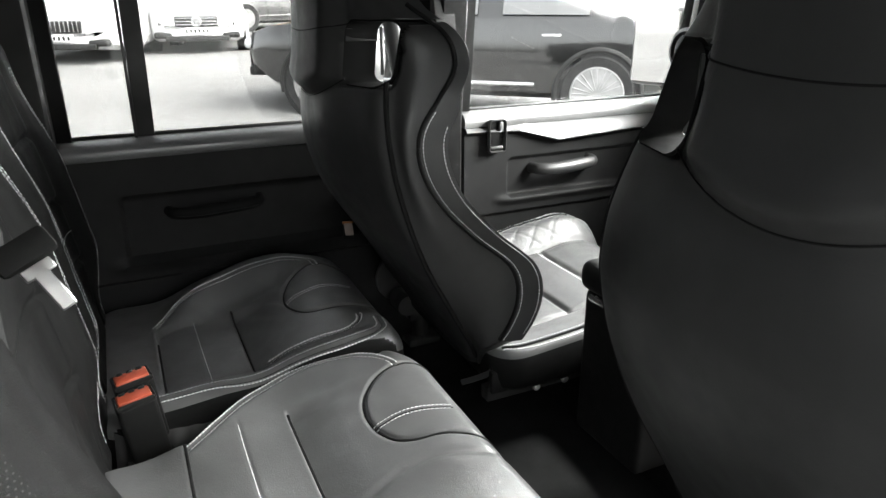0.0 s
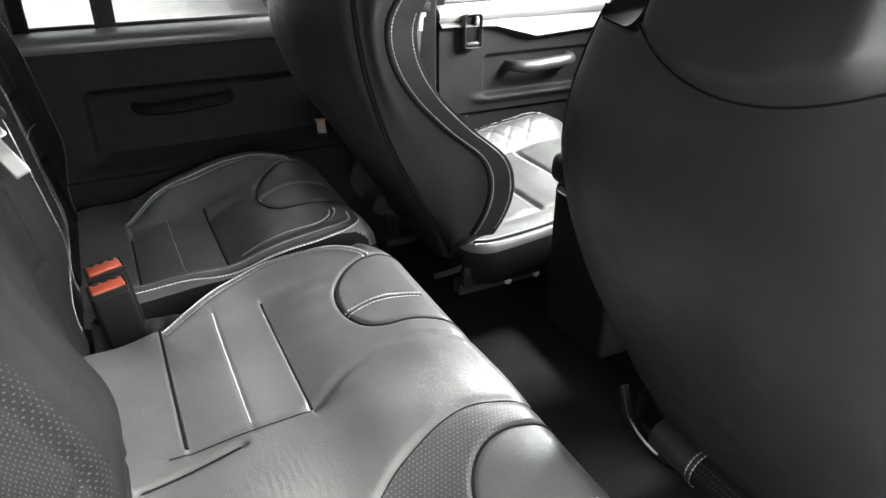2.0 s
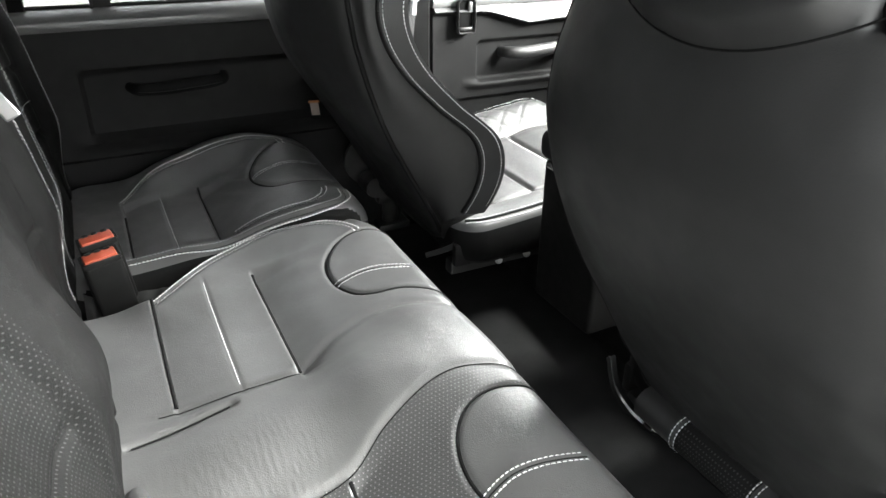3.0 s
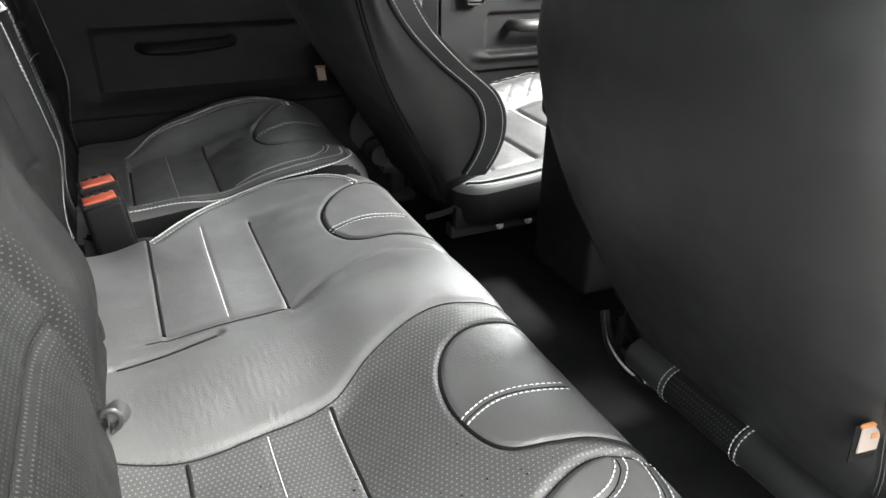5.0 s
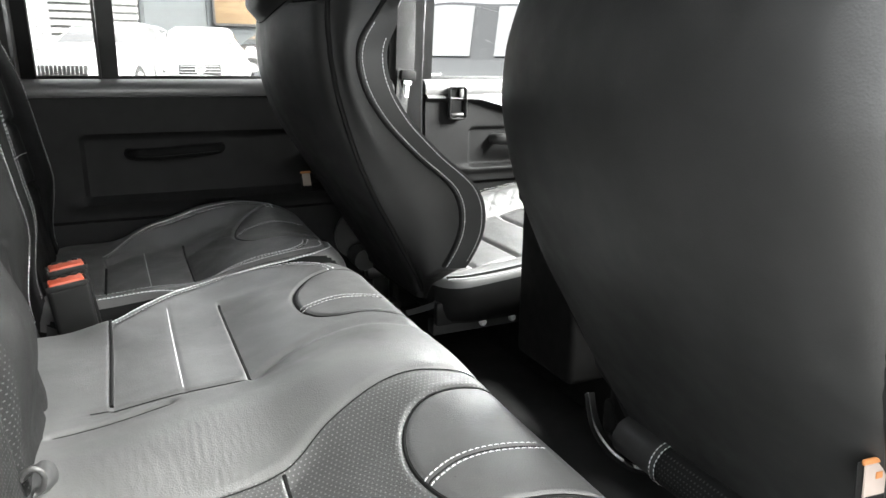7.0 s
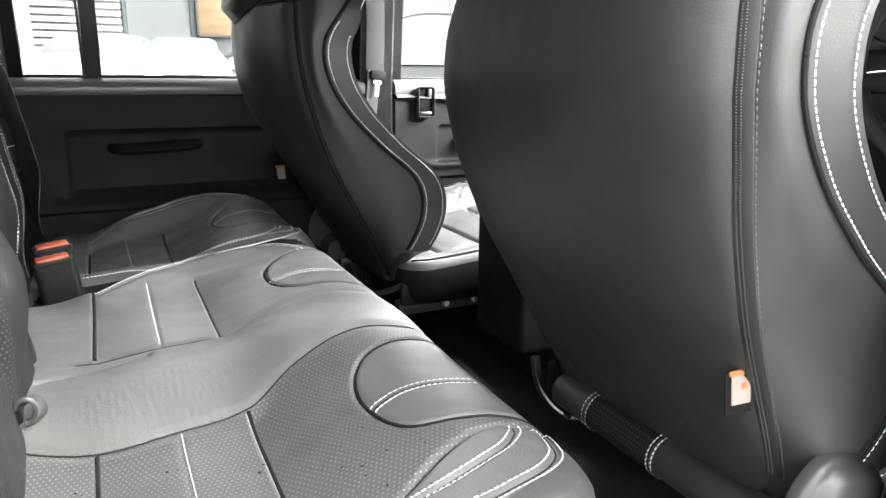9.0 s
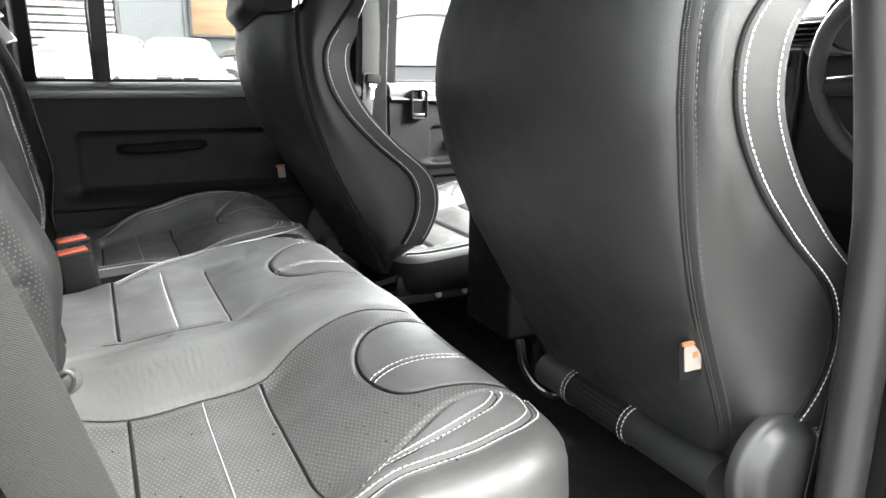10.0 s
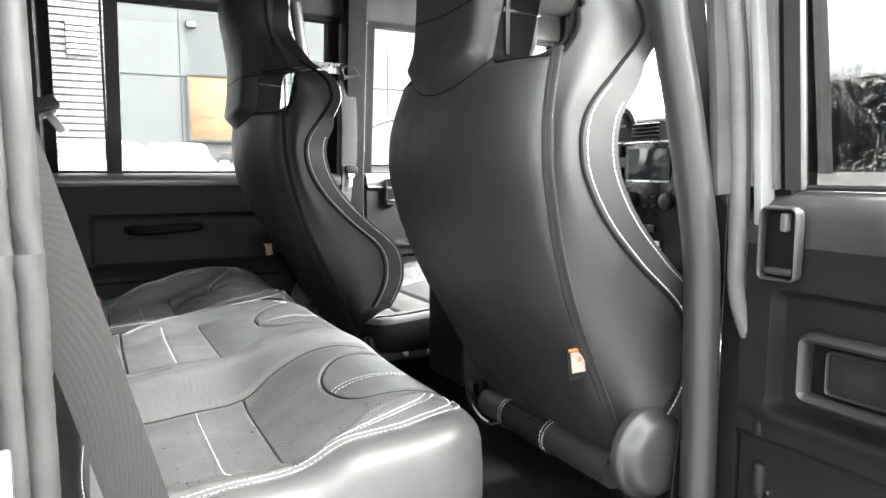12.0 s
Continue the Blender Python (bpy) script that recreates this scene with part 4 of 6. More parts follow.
def front_seat(cx, cy, out, label, tilt=0.0, wing=XW, bulge=1.0):
    """A bucket seat with harness openings. out: +1 where the door is on the +y side."""
    seat = (0.0, tilt, wing, bulge)
    root = thing("front_seat", (cx + 0.5, cy, 0.78), label, "car seat", "front bucket seats")
    NU = 41
    zt = np.linspace(0.86, 1.775, 245)
    tab = {"b": [], "f": []}
    for z in zt:
        back, front = section(min(z, 1.76), seat)
        cap = math.sqrt(max(0.0, 1 - max(0.0, (z - 1.70) / 0.076) ** 2))
        mid = (back[0][1] + front[0][1]) / 2
        for key, prof2 in (("b", back), ("f", front)):
            h = cr(prof2, NU)
            if key == "b":
                ys = h[:, 0].copy()
            else:
                fine = cr(prof2, 400)
                k0 = 31
                u0 = float(np.interp(ys[k0], fine[:, 0], np.arange(400)))
                tail = np.linspace(u0, 399, NU - k0)
                h = np.vstack([np.stack([ys[:k0], np.interp(ys[:k0], fine[:, 0], fine[:, 1])], 1), np.stack([np.interp(tail, np.arange(400), fine[:, q]) for q in (0, 1)], 1)])
            h[:, 1] = mid + (h[:, 1] - mid) * (0.25 + 0.75 * cap)
            h[:, 0] *= 0.55 + 0.45 * cap
            tab[key].append(np.vstack([np.stack([-h[::-1, 0], h[::-1, 1]], 1), h[1:]]))
    zz = np.r_[np.linspace(0.0, 0.56, 96), np.linspace(0.565, 0.77, 54), np.linspace(0.78, 0.915, 24)] + 0.86
    frac = np.abs(np.linspace(-1, 1, 2 * NU - 1))
    low = 0.850 + 0.085 * step(frac, 0.72, 1.0)
    grids = {}
    for key in ("b", "f"):
        A = np.array(tab[key])
        Zg = np.where(zz[:, None] < 1.10, low[None, :] + (zz[:, None] - 0.86) * (1.10 - low[None, :]) / 0.24, zz[:, None])
        gi = np.clip((Zg - zt[0]) / (zt[1] - zt[0]), 0, len(zt) - 1.001)
        i0 = gi.astype(int)
        w = (gi - i0)[..., None]
        col = np.arange(A.shape[1])[None, :].repeat(len(zz), 0)
        Q = A[i0, col] * (1 - w) + A[i0 + 1, col] * w
        grids[key] = np.stack([cx + Q[..., 1], cy + Q[..., 0], Zg], -1)
    B, Fg = grids["b"], grids["f"]
    B[:, :, 0] -= pad_out(B[:, :, 1] - cy, B[:, :, 2])
    n, m = B.shape[:2]
    off = np.abs(B[:, :, 1] - cy)
    zc = B[:, :, 2]
    hole = np.maximum(np.abs(off - 0.168) - 0.051, np.abs(zc - 1.466) - 0.054) < 0
    hq = hole[:-1, :-1] & hole[1:, 1:] & hole[1:, :-1] & hole[:-1, 1:]
    V = np.vstack([B.reshape(-1, 3), Fg.reshape(-1, 3)])
    N = n * m
    faces, edge = [], {}
    for i in range(n - 1):
        for j in range(m - 1):
            if hq[i, j]:
                continue
            a, b, c, d = i * m + j, i * m + j + 1, (i + 1) * m + j + 1, (i + 1) * m + j
            faces.append((a, b, c, d)[::-1])
            faces.append((a + N, b + N, c + N, d + N))
            for e in ((a, b), (b, c), (c, d), (d, a)):
                key = (min(e), max(e))
                edge[key] = None if key in edge else e
    band, band_at = [], {}
    for e in edge.values():
        if e is None:
            continue
        outer = all(q % m in (0, m - 1) for q in e)
        if not outer:
            faces.append((e[0], e[1], e[1] + N, e[0] + N))
            continue
        quad = []
        for q in (e[0], e[1], e[1] + N, e[0] + N):
            if q not in band_at:
                band_at[q] = len(V) + len(band)
                band.append(V[q])
            quad.append(band_at[q])
        faces.append(tuple(quad))
    V = np.vstack([V, np.array(band)])
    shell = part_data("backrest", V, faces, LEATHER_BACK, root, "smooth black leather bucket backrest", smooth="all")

    def on(off_f, z, lift=0.0):
        """A point on the rear face at a fraction along the half outline."""
        back, _ = section(z, seat)
        h = cr(back, 81)
        u = abs(off_f) * 80
        at = lambda v: np.array([np.interp(v, np.arange(81), h[:, k]) for k in (0, 1)])
        p, q = at(min(u + 1, 80)) - at(max(u - 1, 0)), at(u)
        nrm = np.array((-p[0], p[1]))
        nrm = nrm / (np.linalg.norm(nrm) + 1e-9)
        s = math.copysign(1, off_f)
        return np.array((cx + q[1] - float(pad_out(q[0], z)) + nrm[0] * lift, cy + s * (q[0] + nrm[1] * lift), z)), np.array((nrm[0], s * nrm[1], 0.0))

    def run(fr, z0, z1, k=110, lift=0.0):
        pts, nn = [], []
        for z in np.linspace(z0, z1, k):
            p, q = on(fr(z) if callable(fr) else fr, z, lift)
            pts.append(p), nn.append(q)
        return np.array(pts), np.array(nn)

    # how far along the outline the crease lies
    def crease(z):
        back, _ = section(z, seat)
        h = cr(back, 81)
        return float(np.interp(float(interp(z, ZS, HC)) * 0.99, h[:, 0], np.arange(81))) / 80

    zipside = out
    zline, zn = run(lambda z: zipside * crease(z), 0.91, 1.425, lift=0.0015)
    part("zip_tape", ribbon(zline, 0.024, 0.002, (0.25, zipside, 0)), LEATHER_BACK, shell, "black zip tape")
    v, f = [], []
    for q in (-0.0018, 0.0018):
        vv, ff = dashes(zline + zn * 0.002 + np.array((0.2, zipside, 0)) * q, zn, 0.0013, 0.0009, 0.0014, 0.0005)
        f += [tuple(i + len(v) for i in t) for t in ff]
        v += vv
    part_data("zip_teeth", v, f, ZIP_TEETH, shell, "dark metal zip teeth", smooth=False)
    for d in (-0.013, 0.013):
        vv, ff = dashes(zline + zn * 0.001 + np.array((0.25, zipside, 0)) * d, zn, 0.004, 0.002, 0.0012, 0.0006)
        part_data("stitching", vv, ff, DARK_THREAD, shell, smooth=False)
    p, nn = run(lambda z: -zipside * crease(z), 0.87, 1.425, lift=0.001)
    part("piping", sweep(p, 0.0028 if out < 0 else 0.0048, 8), PIPING, shell)
    for s in (-1, 1):
        # piped and stitched outer edge
        p, nn = run(s * 1.0, 0.940, 1.54, 160, 0.0005)
        part("piping", sweep(p, 0.0040 if out > 0 else 0.0026, 8), PIPING, shell)
        p2 = p + nn * 0.0 + np.stack([np.full(len(p), 0.007), np.full(len(p), s * 0.0030), np.zeros(len(p))], 1)
        seam("stitching", p2[:118], np.tile((-0.27, s, 0), (118, 1)), shell, length=0.0046, gap=0.0020, width=0.0014, lift=0.0009)
        p3 = []
        for z in np.linspace(0.95, 1.36, 90):
            q0, q1 = section(z, seat)[0][-1], section(z, seat)[1][-1]
            q = (q0[0] + (q1[0] - q0[0]) * 0.84, q0[1] + (q1[1] - q0[1]) * 0.84)
            p3.append((cx + q[1], cy + s * (q[0] + 0.0008), z))
        seam("stitching", np.array(p3), np.tile((-0.25, s * 1.0, 0), (90, 1)), shell, length=0.0045, gap=0.0020, width=0.0013, lift=0.0009)
    # curved seams below and across the head pad
    for base, rise in ((1.386, 0.034), (1.497, 0.012)):
        pts = []
        for y in np.linspace(-0.128, 0.128, 60):
            z = base + rise * (y / 0.12) ** 2
            h = cr(section(z, seat)[0], 161)
            xq = float(np.interp(abs(y), h[:, 0], h[:, 1])) - float(pad_out(y, z))
            pts.append((cx + xq - 0.0004, cy + y, z))
        part("seam", sweep(np.array(pts), 0.0011, 6), PIPING, shell)
    # bezels of the two harness openings
    for s in (-1, 1):
        ring = []
        z0, z1, y0, y1, r = 1.416, 1.516, 0.122, 0.214, 0.020
        for cyy, czz, a0 in ((y1 - r, z1 - r, 0), (y0 + r, z1 - r, 90), (y0 + r, z0 + r, 180), (y1 - r, z0 + r, 270)):
            for k in range(6):
                a = radians(a0 + 90 * k / 5)
                yy, zt = cyy + r * math.cos(a), czz + r * math.sin(a)
                h = cr(section(zt, seat)[0], 81)
                xq = float(np.interp(yy, h[:, 0], h[:, 1]))
                ring.append((cx + xq + 0.012, cy + s * yy, zt))
        bz = bmesh.new()
        k = len(ring)
        rows = []
        for dx, sc in ((-0.012, 1.05), (-0.014, 0.99), (0.0, 0.96), (0.020, 0.95), (0.042, 0.94), (0.042, 1.02)):
            mid = np.mean(ring, axis=0)
            rows.append([bz.verts.new((q[0] + dx, mid[1] + (q[1] - mid[1]) * sc, mid[2] + (q[2] - mid[2]) * sc)) for q in ring])
        for a, b in zip(rows, rows[1:]):
            for i in range(k):
                bz.faces.new((a[i], a[(i + 1) % k], b[(i + 1) % k], b[i]))
        bezel = part("opening_bezel", bz, FRAME, root, "matt black harness opening bezel")
        part("strip", box((cx + 0.150, cy + s * 0.129, 1.466), (0.006, 0.002, 0.078), 0.0008, 1), SATIN, bezel, "dull metal strip")
    # cushion with a quilted outer bolster
    def top(X, Y):
        X, Y = np.asarray(X, float) - cx, np.asarray(Y, float) - cy
        z = interp(X, [0.30, 0.42, 0.55, 0.68, 0.80, 0.86], [0.885, 0.892, 0.905, 0.930, 0.940, 0.915])
        z = z + 0.020 * step(np.abs(Y), 0.13, 0.21) + 0.032 * step(out * Y, 0.12, 0.20) * step(X, 0.34, 0.50)
        flat = 1 - step(np.abs(Y), 0.13, 0.15)
        for xx in (0.45, 0.56, 0.67):
            z = z - 0.008 * gauss(X - xx, 0.006) * flat + 0.004 * gauss(X - xx - 0.055, 0.04) * flat
        z = z - 0.008 * gauss(np.abs(Y) - 0.145, 0.006)
        quilt = step(out * Y, 0.150, 0.158) * step(X, 0.40, 0.42)
        for dd in (-1, 1):
            u = (X + dd * Y * 1.05) / 0.060
            z = z - 0.0020 * gauss((u - np.round(u)) * 0.060, 0.0050) * quilt
        return z
    edged = with_edge(top, cx + 0.325, cx + 0.86, cy - 0.255, cy + 0.255, 0.06, 0.018)
    pad3 = cushion("cushion", "black leather seat cushion with a quilted bolster", cx + 0.325, cx + 0.86, cy - 0.255, cy + 0.255, 0.815, 0.06, edged, root, 150, 150, mats=[LEATHER, PIPING], side=1, edge=0.02)
    for s in (-1, 1):
        for w in (0.229, 0.246):
            p, nn = on_top([(cx + 0.345, cy + s * w * 0.93), (cx + 0.40, cy + s * w), (cx + 0.60, cy + s * w), (cx + 0.80, cy + s * (w - 0.02))], edged, lift=0.0010)
            seam("stitching", p, nn, pad3, length=0.0046, gap=0.0020, width=0.0014, lift=0.0009)
        p, nn = on_top([(cx + 0.345, cy + s * 0.222), (cx + 0.40, cy + s * 0.2375), (cx + 0.60, cy + s * 0.2375), (cx + 0.80, cy + s * 0.2175)], edged, lift=0.0010)
        part("piping", sweep(p, 0.0028, 6), PIPING, pad3)
        p, nn = on_top([(cx + 0.36, cy + s * 0.147), (cx + 0.55, cy + s * 0.147), (cx + 0.80, cy + s * 0.135)], edged, lift=0.0004)
        part("seam", sweep(p, 0.0010, 5), PIPING, pad3)
    for xx in (0.437, 0.449, 0.657, 0.669):
        p, nn = on_top([(cx + xx, cy - 0.135), (cx + xx, cy + 0.135)], edged, lift=0.0008)
        seam("stitching", p, nn, pad3, length=0.0048, gap=0.0020, width=0.0017, lift=0.0009)
    # roll along the rear edge of the cushion
    ya, yb = (-0.19, 0.155) if out < 0 else (0.15, 0.21)
    roll = part("rear_roll", sweep([(cx + 0.302, cy + y, 0.848) for y in np.linspace(ya, yb, 24)], 0.026, 16, up=(1, 0, 0)), LEATHER_BACK, root, "rolled black leather rear edge")
    if out < 0:
        part("rear_panel", sweep([(cx + 0.302, cy + y, 0.848) for y in np.linspace(-0.043, 0.077, 10)], 0.0267, 16, up=(1, 0, 0)), LEATHER_PERF_SHADE, roll, "perforated leather panel")
    for y in (-0.049, -0.041, 0.075, 0.083) if out < 0 else ():
        a = np.linspace(radians(60), radians(290), 40)
        pts = np.stack([cx + 0.302 + 0.0273 * np.cos(a), np.full(40, cy + y), 0.848 + 0.0273 * np.sin(a)], 1)
        seam("stitching", pts, np.stack([np.cos(a), 0 * a, np.sin(a)], 1), roll, length=0.0042)
    # recliner cover, rails and bolts
    for s in (-1, 1):
        rx, ry, rz = cx + 0.318, cy + s * 0.232, 0.892
        if s == out:
            cov = part("recliner_cover", lathe([(0.066, 0.0), (0.066, 0.010), (0.064, 0.014), (0.060, 0.016), (0.057, 0.019), (0.053, 0.026), (0.047, 0.031), (0.040, 0.0335), (0.012, 0.035)], 40, "y", (rx, ry, rz), s), SATIN, root, "round black recliner cover")
            part("screw", lathe([(0.006, 0.0), (0.006, 0.004), (0.003, 0.006)], 10, "y", (rx + 0.048, ry + s * 0.012, rz - 0.02), s), CHROME, cov)
        part("rail", box((cx + 0.55, cy + s * 0.20, 0.800), (0.46, 0.03, 0.03), 0.004), STEEL_BLACK, root)
        for bx in (0.421, 0.490):
            part("bolt", lathe([(0.0078, 0), (0.0078, 0.006), (0.005, 0.009)], 8, "y", (bx + cx, cy + s * 0.233, 0.808), s), ZINC, root)
        part("side_valance", box((cx + 0.58, cy + s * 0.222, 0.835), (0.52, 0.018, 0.05), 0.006), TRIM, root)
    if out > 0:
        strap = cr([(cx + 0.345, cy - 0.205, 0.872), (cx + 0.328, cy - 0.215, 0.856), (cx + 0.300, cy - 0.210, 0.846), (cx + 0.268, cy - 0.200, 0.838)], 16)
        part("strap", ribbon(strap, 0.012, 0.003, (0.2, 0.3, 1)), PIPING, root, "loose black strap end")
        a = np.linspace(0, 2 * math.pi, 14, endpoint=False)
        part("cord", sweep([(cx + 0.338 + 0.012 * math.cos(q), cy - 0.213, 0.866 + 0.014 * math.sin(q)) for q in a], 0.0024, 6, closed=True, up=(0, 1, 0)), PIPING, root)
    # fabric tab sewn into the zip seam, standing off a little
    tx, tz = TAB_AT[out]
    tp = Vector((cx + tx, cy + out * 0.201, tz))
    tr = Euler((0, radians(-6), radians(12 * out if out < 0 else -35))).to_matrix().to_4x4()
    tab_ob = part("tab", box(tp, (0.020, 0.002, 0.029), 0.001, 1, rot=tr), TAB_WHITE, root, "white fabric tab with orange top edge")
    part("tab_edge", box(tp + Vector((-0.002, -0.0004, 0.0175)), (0.026, 0.003, 0.005), 0.001, 1, rot=tr), TAB_ORANGE, tab_ob)
    part("tab_backing", box(tp + Vector((-0.001, 0.0018, -0.004)), (0.027, 0.0016, 0.042), 0.0006, 1, rot=tr), PIPING, tab_ob)
    part("tab_mark", box(tp + Vector((0.002, -0.0016, 0.004)), (0.006, 0.0012, 0.006), 0.0004, 1, rot=tr), TAB_ORANGE, tab_ob)
    return root


TAB_AT = {1: (0.178, 1.047), -1: (0.220, 1.022)}
front_seat(0.0, 0.452, 1, "black leather passenger bucket seat with white stitched edge", bulge=1.75)
front_seat(0.056, -0.457, -1, "black leather driver bucket seat with zipped back", 1.0)


# ---- between and before the front seats ----
cub = thing("cubby_box", (0.62, 0.0, 0.80), "black trimmed centre cubby box between the front seats", "storage box")
part("body", box((0.63, 0.0, 0.94), (0.42, 0.17, 0.28), 0.012, 3), PIPING, cub)
part("lid", box((0.63, 0.0, 1.105), (0.44, 0.19, 0.055), 0.02, 4), PIPING, cub, "padded black lid")
part("hinge", sweep([(0.408, -0.05, 1.078), (0.408, 0.05, 1.078)], 0.006, 8), CHROME, cub)
lever = thing("gear_lever", (1.0, 0.02, 0.80), "black gear lever with rounded knob", "gear lever")
part("stick", sweep(cr([(1.02, 0.02, 0.80), (0.98, 0.02, 0.98), (0.96, 0.02, 1.08)], 12), 0.010, 10), STEEL_BLACK, lever)
part("knob", lathe([(0.008, 0.0), (0.020, 0.012), (0.026, 0.030), (0.022, 0.048), (0.008, 0.056)], 18, "z", (0.958, 0.02, 1.07)), SATIN, lever)

DASH_TOP = plastic("grey_dash_top", 0.16, 0.55, 0.3)
dash = thing("dashboard", (1.3, 0.0, 0.95), "black dashboard with radio, switches and round air vents", "dashboard")
DX = 1.16
part("body", box((DX + 0.21, 0, 1.18), (0.40, 1.44, 0.36), 0.03, 4), TRIM, dash)
part("top_pad", box((DX + 0.20, 0, 1.395), (0.42, 1.44, 0.10), 0.03, 4), DASH_TOP, dash, "grey dash top pad")
console = part("centre_panel", box((DX + 0.06, 0.09, 1.14), (0.14, 0.37, 0.46), 0.012, 3), GLOSS, dash, "gloss black centre panel")
part("trim_line", box((DX - 0.012, 0.09, 1.362), (0.010, 0.37, 0.006), 0.002), ALLOY, console)
SCREEN = Mat("dark_screen_glass", (0.03, 0.045, 0.05), 0.08).m
part("screen", box((DX - 0.012, 0.115, 1.300), (0.008, 0.165, 0.092), 0.003), SCREEN, console, "dark radio screen")
part("screen_bezel", box((DX - 0.016, 0.115, 1.250), (0.010, 0.170, 0.006), 0.002), ALLOY, console)
for zz, w in ((1.338, 0.026), (1.270, 0.022)):
    for yy in (0.240, -0.055):
        part("switch", box((DX - 0.014, yy, zz), (0.012, w, 0.030 if w > 0.024 else 0.044), 0.004, 2), SATIN, console, "satin rocker switch")
for yy in (0.185, 0.04):
    part("knob", lathe([(0.024, 0.0), (0.022, 0.016), (0.016, 0.020), (0.006, 0.021)], 20, "x", (DX - 0.01, yy, 1.195), -1), SATIN, console, "round heater knob")
for k in range(3):
    part("button", box((DX - 0.013, 0.17 - k * 0.036, 1.115), (0.010, 0.030, 0.020), 0.003, 2), SATIN, console)
for k in range(4):
    part("button", box((DX - 0.012, 0.125 - (k % 2) * 0.030, 1.205 - (k // 2) * 0.026), (0.008, 0.016, 0.008), 0.002, 1), SATIN, console)
for k in range(2):
    part("socket_plate", box((DX - 0.014, 0.115 - k * 0.040, 1.055), (0.010, 0.034, 0.050), 0.003, 2), ALLOY, console, "grey socket plate")
for yy in (0.235, -0.66, 0.66):
    ring = part("round_vent", lathe([(0.050, 0.0), (0.060, 0.004), (0.060, 0.016), (0.050, 0.020), (0.048, 0.008)], 32, "x", (DX + 0.002, yy, 1.412), -1), SATIN, dash, "round swivelling air vent")
    part("vent_ball", lathe([(0.046, 0.0), (0.042, 0.010), (0.028, 0.018), (0.006, 0.020)], 24, "x", (DX - 0.002, yy, 1.412), -1), SATIN, ring)
    part("vent_slot", box((DX - 0.019, yy, 1.412), (0.006, 0.058, 0.005), 0.001, 1), GLOSS, ring)
for y0 in (0.135, -0.085):
    gr = part("vent_grille", box((DX - 0.004, y0, 1.392), (0.012, 0.115, 0.058), 0.004), GLOSS, dash, "slatted air vent")
    for k in range(5):
        part("slat", box((DX - 0.013, y0, 1.370 + k * 0.011), (0.010, 0.105, 0.005), 0.0015, 1), SATIN, gr)
pod = part("instrument_pod", box((DX - 0.03, -0.40, 1.40), (0.16, 0.38, 0.13), 0.045, 5), TRIM, dash, "black instrument binnacle")
for yy in (-0.27, -0.44):
    dial = part("dial", lathe([(0.058, 0.0), (0.060, 0.008), (0.054, 0.010), (0.052, 0.003)], 30, "x", (DX - 0.11, yy, 1.405), -1), SATIN, pod, "round instrument dial")
    part("dial_face", lathe([(0.050, 0.0), (0.050, 0.002)], 30, "x", (DX - 0.111, yy, 1.405), -1), GLOSS, dial)

wheel = thing("steering_wheel", (1.0, -0.45, 1.28), "black leather steering wheel", "steering wheel")
tilt = Matrix.Translation((1.0, -0.432, 1.285)) @ Euler((0, radians(-24), 0)).to_matrix().to_4x4()
ringp = [tilt @ Vector((0, 0.185 * math.cos(a), 0.185 * math.sin(a))) for a in np.linspace(0, 2 * math.pi, 56, endpoint=False)]
part("rim", sweep([tuple(p) for p in ringp], 0.016, 12, closed=True, up=(1, 0.01, 0)), LEATHER, wheel)
for a in (0, 180, 270):
    p0, p1 = tilt @ Vector((0.02, 0.03 * math.cos(radians(a)), 0.03 * math.sin(radians(a)))), tilt @ Vector((0, 0.18 * math.cos(radians(a)), 0.18 * math.sin(radians(a))))
    part("spoke", sweep([tuple(p0), tuple(p1)], [0.026, 0.015], 10, flat=0.5, up=(1, 0, 0.01)), SATIN, wheel)
hub = tilt @ Vector((0.015, 0, 0))
part("hub", box(hub, (0.05, 0.13, 0.12), 0.024, 4, rot=Euler((0, radians(-24), 0)).to_matrix().to_4x4()), TRIM, wheel)
part("column", sweep([tuple(hub), (1.22, -0.45, 1.17)], 0.04, 14), TRIM, wheel)
stalk = part("stalk", sweep([(1.06, -0.43, 1.265), (1.05, -0.30, 1.275), (1.05, -0.25, 1.275)], [0.010, 0.011, 0.013], 10), TRIM, wheel, "black indicator stalk with white marks")
for k in range(3):
    part("mark", box((1.036, -0.33 + k * 0.030, 1.276), (0.004, 0.014, 0.008), 0.001, 1), TAB_WHITE, stalk)

# windscreen and rear glass
for nm, pts in [("window_front", ((1.47, -0.70, 1.40), (1.47, 0.70, 1.40), (1.36, 0.66, 1.79), (1.36, -0.66, 1.79)))]:
    g = bmesh.new()
    for off in (0.0, 0.005):
        g.faces.new([g.verts.new((x + off, y, z)) for x, y, z in pts])
    vs = list(g.verts)
    for q in range(4):
        g.faces.new((vs[q], vs[(q + 1) % 4], vs[4 + (q + 1) % 4], vs[4 + q]))
    pane = tagged(part(nm, g, GLASS, smooth=False), "clear fixed vehicle window", "window", kind="structure")
    pane.visible_shadow = False


